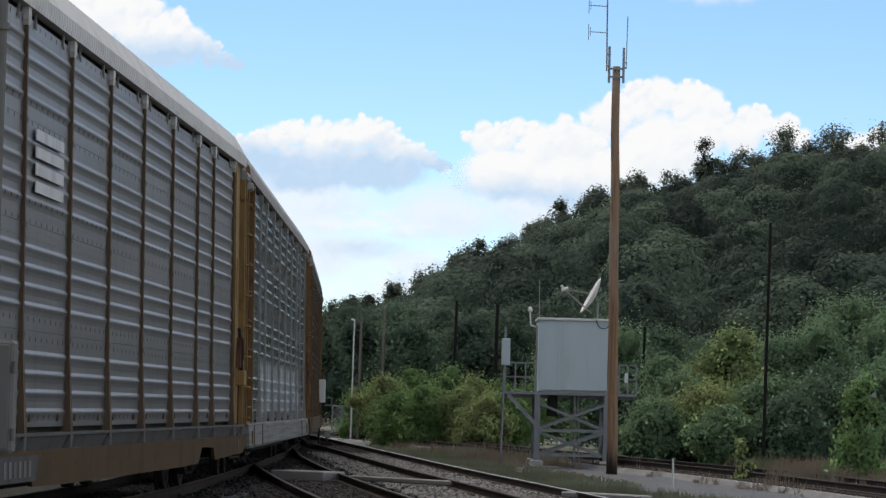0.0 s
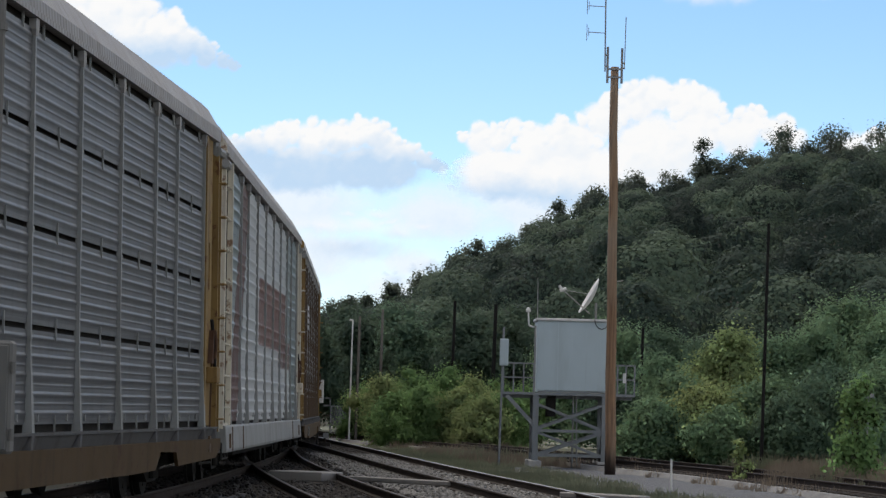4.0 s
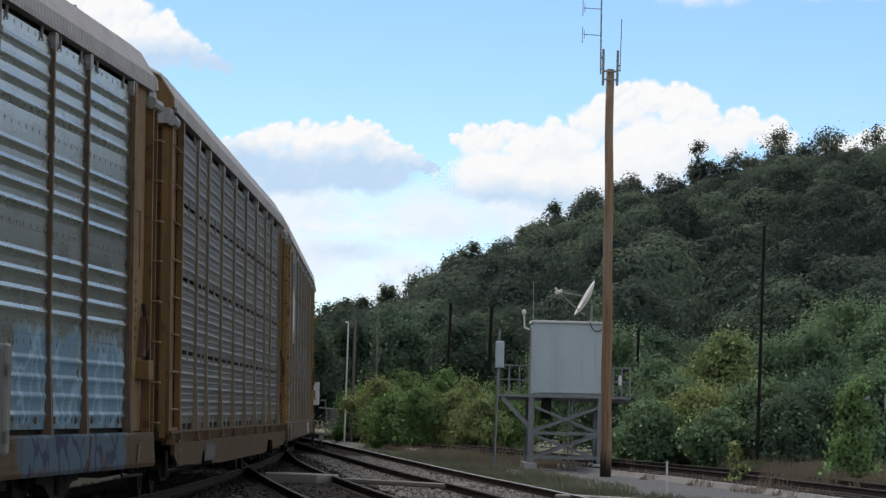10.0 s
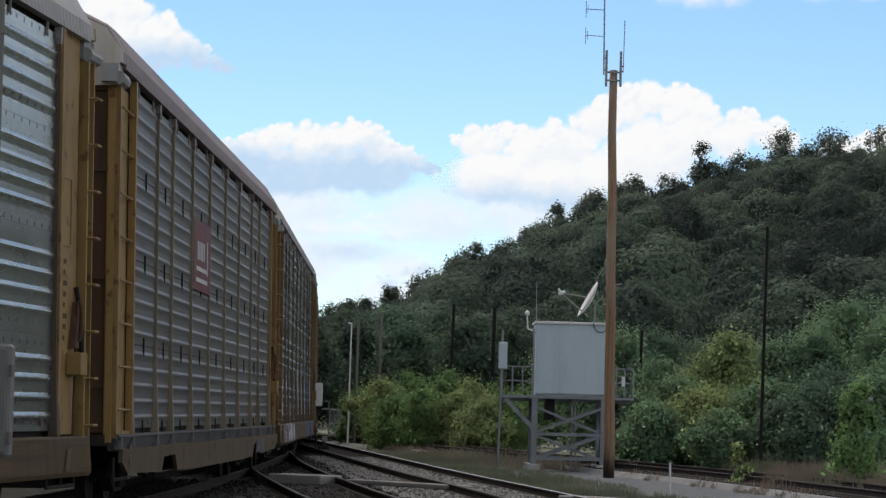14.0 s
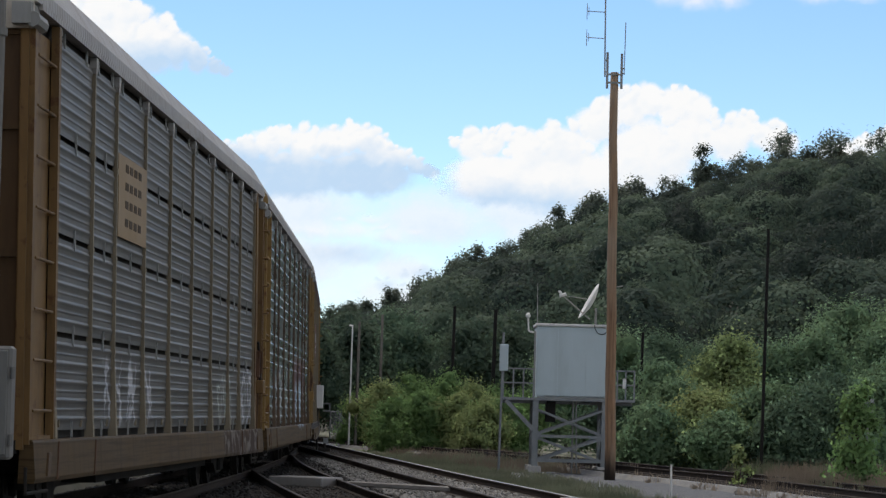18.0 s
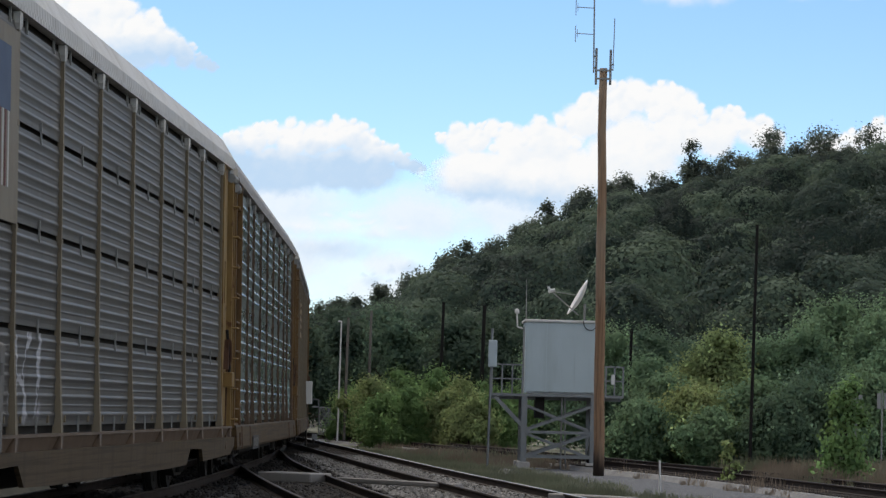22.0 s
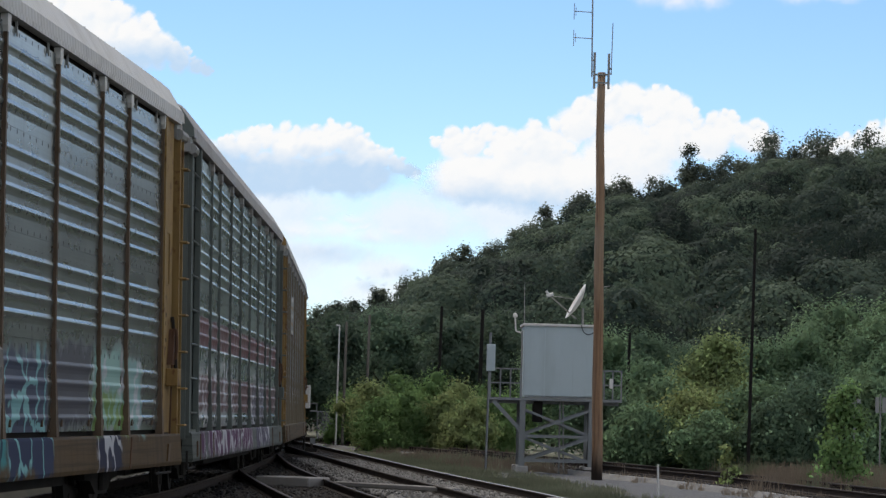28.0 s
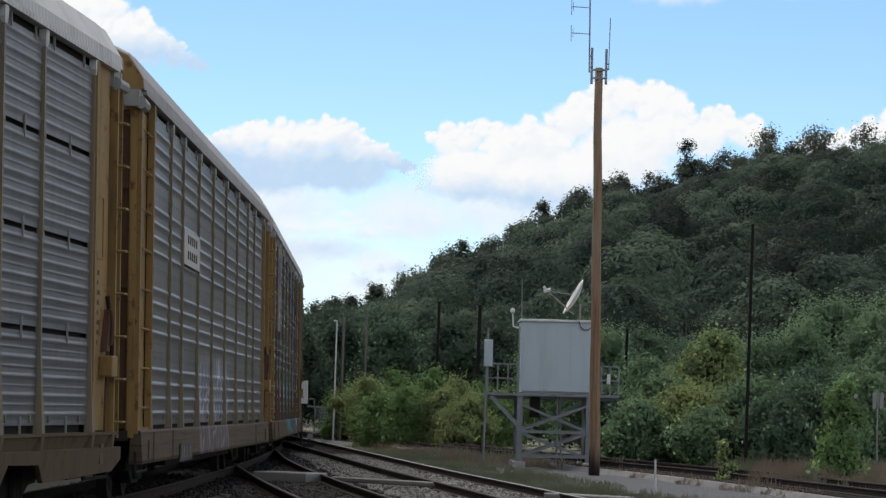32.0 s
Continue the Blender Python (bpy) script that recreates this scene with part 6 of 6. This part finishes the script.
def mesh_fence():
    """Chain-link fence beyond the far track."""
    t = thing("chain_link_fence", "grey chain-link fence section beside the far bushes", "fence", pose(-5.6, 150, -0.35))
    for k in range(4):
        part("post", Build().bar((k * 0.45, k * 0.5, 0), (k * 0.45, k * 0.5, 1.75), 0.04, n=8), GALV, t)
    b = Build()
    for k in range(28):
        x, y = k * 0.05, k * 0.0555
        b.bar((x, y, 0.05), (x + 0.25, y + 0.28, 1.7), 0.012, n=4).bar((x + 0.25, y + 0.28, 0.05), (x, y, 1.7), 0.012, n=4)
    tagged(part("mesh", b, GALV, t), kind="stuff")
    part("rail", Build().bar((0, 0, 1.72), (1.35, 1.5, 1.72), 0.025, n=6), GALV, t)


mesh_fence()

# ---- trees and shrubs ----
MIDWOOD = "green broadleaf tree at the edge of the yard"
spec = [(-13, 190, 8.2, 7), (-9.5, 205, 9.4, 7), (-6.2, 200, 8.6, 6.5), (-3.4, 215, 9.4, 7.5), (-0.8, 205, 8.4, 6.5), (2.0, 200, 8.0, 7), (4.6, 195, 8.3, 6), (7.2, 205, 8.0, 7), (10.5, 200, 8.5, 7), (-7.6, 170, 6.4, 5.5), (-4.6, 175, 6.8, 5.5), (-1.6, 170, 6.6, 5.5), (1.2, 168, 6.8, 5.5), (3.9, 172, 7.0, 5.5)]
for i, (x, y, h, w) in enumerate(spec):
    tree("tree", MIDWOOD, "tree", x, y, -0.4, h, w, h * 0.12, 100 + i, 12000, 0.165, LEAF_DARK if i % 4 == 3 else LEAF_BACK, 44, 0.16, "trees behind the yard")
spec = [(-3.7, 142, 2.5, 3.2), (-2.6, 132, 2.9, 3.2), (-1.2, 134, 3.3, 3.4), (0.2, 132, 3.3, 3.4), (1.5, 134, 3.0, 3.2), (-1.9, 127, 2.2, 3.0), (-0.6, 126, 2.4, 2.8), (0.6, 126, 2.4, 2.8), (2.6, 136, 2.9, 3.0), (3.8, 137, 2.7, 3.0), (1.7, 125, 2.0, 2.8), (3.0, 128, 2.2, 2.8)]
for i, (x, y, h, w) in enumerate(spec):
    tree("shrub", "leafy green shrub beside the far track", "shrub", x, y, -0.4, h + 0.2, w, 0.1, 200 + i, 9000, 0.085, LEAF_YELLOW if i % 3 == 1 else LEAF_BRIGHT, 50, 0.05, "shrubs beside the far track")
spec = [(7.6, 135, 5.6, 5.0, LEAF_MID), (10.2, 140, 5.4, 5.0, LEAF_DARK), (10.2, 106, 4.4, 4.0, LEAF_YELLOW), (8.6, 104, 2.6, 3.0, LEAF_MID), (7.0, 112, 2.2, 3.0, LEAF_DARK), (12.9, 112, 4.6, 4.4, LEAF_MID), (15.6, 118, 6.0, 5.2, LEAF_MID), (18.6, 120, 6.7, 5.8, LEAF_MID), (13.2, 100, 3.0, 3.4, LEAF_DARK), (15.6, 100, 3.9, 3.6, LEAF_MID), (11.3, 95, 2.0, 2.6, LEAF_DARK), (9.2, 96, 1.6, 2.4, LEAF_MID), (13.4, 150, 5.0, 5.0, LEAF_DARK), (17, 150, 5.2, 5.4, LEAF_DARK), (6.4, 150, 5.2, 5.0, LEAF_MID), (7.2, 98, 1.7, 3.2, LEAF_MID), (8.9, 98, 2.3, 3.6, LEAF_YELLOW), (10.8, 98, 2.4, 3.6, LEAF_MID), (12.4, 97, 2.6, 3.6, LEAF_DARK), (14.3, 96, 3.0, 3.6, LEAF_MID), (11.6, 114, 4.4, 4.0, LEAF_DARK), (14.4, 112, 4.8, 4.6, LEAF_MID), (16.4, 108, 5.2, 4.6, LEAF_MID), (20.5, 125, 7.2, 6.0, LEAF_MID), (9.0, 118, 3.6, 3.8, LEAF_MID)]
for i, (x, y, h, w, m) in enumerate(spec):
    tree("tree", "yellow-green young tree with thin foliage" if m is LEAF_YELLOW else "green bushy tree along the weedy embankment", "tree", x, y, -0.4, h + 0.3, w, 0.25, 300 + i, 26000, 0.105, m, 70, 0.09, "trees along the embankment")
tree("sapling", "bright green broad-leaved sapling beside the gravel", "sapling", 10.45, 74, -0.4, 2.85, 1.75, 0.15, 401, 2600, 0.11, LEAF_BRIGHT, 26, 0.03)
tree("sapling", "small yellow-green sapling by the back track", "sapling", 7.55, 74, -0.4, 1.15, 0.75, 0.1, 402, 420, 0.09, LEAF_YELLOW, 9, 0.02)


def marker_board(x, y, z0, z1):
    t = thing("marker_board", "pale grey marker boards on a thin post among the weeds", "marker", pose(x, y, -0.35))
    part("post", Build().bar((0, 0.03, 0), (0, 0.03, z1 + 0.3), 0.025, n=8), GREYPAINT, t)
    for k in (-0.11, 0.11):
        part("board", Build().box(k - 0.06, k + 0.06, -0.02, 0.0, z0 + 0.35, z1 + 0.2).mesh("board", bevel=0.004), GREYPAINT, t)


marker_board(13.32, 92, 1.74, 2.35)
marker_board(14.12, 92, 1.78, 2.42)

# ---- ballast stones, grass and weeds ----
def stones():
    """Loose ballast round the tracks where the camera sees the ground from closest."""
    rng = np.random.default_rng(3)
    base = np.array([(-1, -1, -0.7), (1, -0.8, -0.7), (0.9, 1, -0.7), (-0.8, 0.9, -0.7), (-0.6, -0.7, 0.6), (0.7, -0.5, 0.7), (0.5, 0.7, 0.55), (-0.5, 0.5, 0.7)])
    quads = np.array([(0, 3, 2, 1), (4, 5, 6, 7), (0, 1, 5, 4), (1, 2, 6, 5), (2, 3, 7, 6), (3, 0, 4, 7)])
    n = 19000
    y = 44 + 52 * rng.random(n) ** 1.3
    lines = [MAIN, SIDE, RIGHT]
    v, w = [], []
    pick = np.minimum(2, rng.integers(0, 5, n))
    xs = [np.array([[p.y, p.x] for p in l]) for l in lines]
    for i in range(n):
        a = xs[pick[i]]
        x = np.interp(y[i], a[:, 0], a[:, 1]) + rng.uniform(-1.9, 1.9)
        d = abs(x - np.interp(y[i], a[:, 0], a[:, 1]))
        if y[i] > 92 and pick[i] == 1 or 0.66 < d < 0.84:
            continue
        z = -0.19 if d < 1.5 else -0.195 - (d - 1.5) * 0.6
        r = rng.uniform(0.02, 0.05)
        rot = Euler(tuple(rng.uniform(0, 6.28, 3))).to_matrix()
        (v if pick[i] == 2 else w).append((base * rng.uniform(0.7, 1.2, (8, 3)) * r) @ np.array(rot).T + (x, y[i], z + r * 0.4))
    for heap, mat, label in ((v, BALLAST, "grey and tan crushed ballast stones along the outer track"), (w, OIL_SHADE_BALLAST, "oily ballast stones between the tracks, with the train's shade in their colour")):
        heap = np.concatenate(heap)
        q = (np.arange(len(heap) // 8)[:, None, None] * 8 + quads[None]).reshape(-1, 4)
        single("ballast", mesh_from_arrays("ballast", heap, q), mat, label, "gravel", "stuff")


stones()


def blades(name, label, mat, spots, per, height, seed, width=0.02):
    """Tufts of upright blades round the given spots (x, y, radius)."""
    rng = np.random.default_rng(seed)
    out = []
    for x, y, r in spots:
        k = int(per)
        a, d = rng.uniform(0, 6.28, k), r * np.sqrt(rng.random(k))
        p = np.stack([x + d * np.cos(a), y + d * np.sin(a), np.full(k, -0.36)], 1)
        h = height * rng.uniform(0.4, 1.15, k) * (1 - 0.5 * d / r)
        t = rng.uniform(0, 6.28, k)
        side = np.stack([np.cos(t), np.sin(t), np.zeros(k)], 1) * width
        lean = np.stack([rng.normal(0, 0.22, k), rng.normal(0, 0.22, k), np.ones(k)], 1) * h[:, None]
        out.append(np.stack([p - side, p + side, p + side * 0.5 + lean * 0.6 + side * 0.3, p + lean], 1).reshape(-1, 3))
    v = np.concatenate(out)
    m = mesh_from_arrays(name, v, np.arange(len(v)).reshape(-1, 4))
    a = m.attributes.new("bough", "FLOAT_VECTOR", "POINT")
    up = unit(rng.normal(size=(len(v), 3)) * 0.35 + np.array([0.0, -0.5, 1.0]))
    a.data.foreach_set("vector", up.astype(np.float32).ravel())
    single(name, m, mat, label, "grass", "stuff")


def right_edge(y):
    return float(np.interp(y, [p.y for p in RIGHT], [p.x for p in RIGHT]))


rr = random.Random(5)
spots = []
for k in range(230):      # along the outer track's far side
    y = 52 + 66 * rr.random()
    spots.append((right_edge(y) + 1.5 + rr.random() ** 1.5 * 2.2, y, 0.25))
for k in range(40):       # beside the outer rail near the crossing
    y = 50 + 12 * rr.random()
    spots.append((right_edge(y) + rr.uniform(0.9, 1.5), y, 0.18))
blades("grass", "rough green and straw grass beside the outer track", GRASSBLADE, spots, 60, 0.32, 8)
spots = []
for k in range(150):
    y = 90 + 45 * rr.random()
    spots.append((right_edge(y) + 3.2 + rr.random() * 5.5, y, 0.4))
for k in range(120):
    y = 70 + 30 * rr.random()
    spots.append((17.0 - (y - 50) * 0.16 + rr.random() * 6, y, 0.4))
blades("weeds", "tall dry brownish weeds at the foot of the shrubs", DRYWEED, spots, 90, 0.5, 9, 0.014)
spots = []
for k in range(130):
    y = 66 + 34 * rr.random()
    spots.append((16.0 - (y - 50) * 0.155 + rr.random() * 7, y, 0.45))
blades("weeds", "green weeds beside the back track", GRASSBLADE, spots, 90, 0.8, 10, 0.018)

spots = []
back = np.array([[p.y, p.x] for p in BACK])
for k in range(260):      # between and before the back track's rails
    y = 64 + 46 * rr.random() ** 1.2
    spots.append((float(np.interp(y, back[:, 0], back[:, 1])) + rr.uniform(-1.9, 1.6), y, 0.3))
blades("weeds", "low brown and green weeds growing over the back track", DRYWEED, spots, 40, 0.34, 12, 0.012)
spots = [(rr.uniform(-1.0, 6.0), rr.uniform(92, 112), 0.5) for k in range(120)]
blades("grass", "pale dry grass between the shelter and the shrubs", GRASSBLADE, spots, 60, 0.5, 13, 0.014)
spots = []
for k in range(520):      # the grassy strip beside the outer track
    y = 50 + 62 * rr.random() ** 1.1
    spots.append((right_edge(y) + 1.2 + rr.random() ** 1.4 * 3.6, y, 0.45))
blades("grass", "pale olive grass beside the outer track's ballast", GRASSBLADE, spots, 70, 0.26, 14, 0.012)
spots = []
for k in range(190):
    y = 68 + 24 * rr.random()
    spots.append((0.113 * y + rr.random() * 5.0, y, 0.4))
blades("weeds", "reddish brown dry weeds in front of the trees", DRYWEED, spots, 80, 0.72, 15, 0.012)
spots = []
for k in range(90):
    y = 66 + 24 * rr.random()
    spots.append((0.125 * y + rr.random() * 5.0, y, 0.4))
blades("weeds", "leafy green weeds in front of the trees", GRASSBLADE, spots, 70, 0.6, 16, 0.018)


def motions():
    """The train rolls away along the curve; the clouds drift to the left."""
    for k, car in TRAIN.items():
        walk(car, [(t, car_pose(k, t)) for t in range(0, 33)])
    for ob, x, z in CLOUDS:
        y = ob.matrix_basis.translation.y
        walk(ob, [(0, pose(x + 10.0, y, z)), (32, pose(x - 12.0, y, z))])


motions()
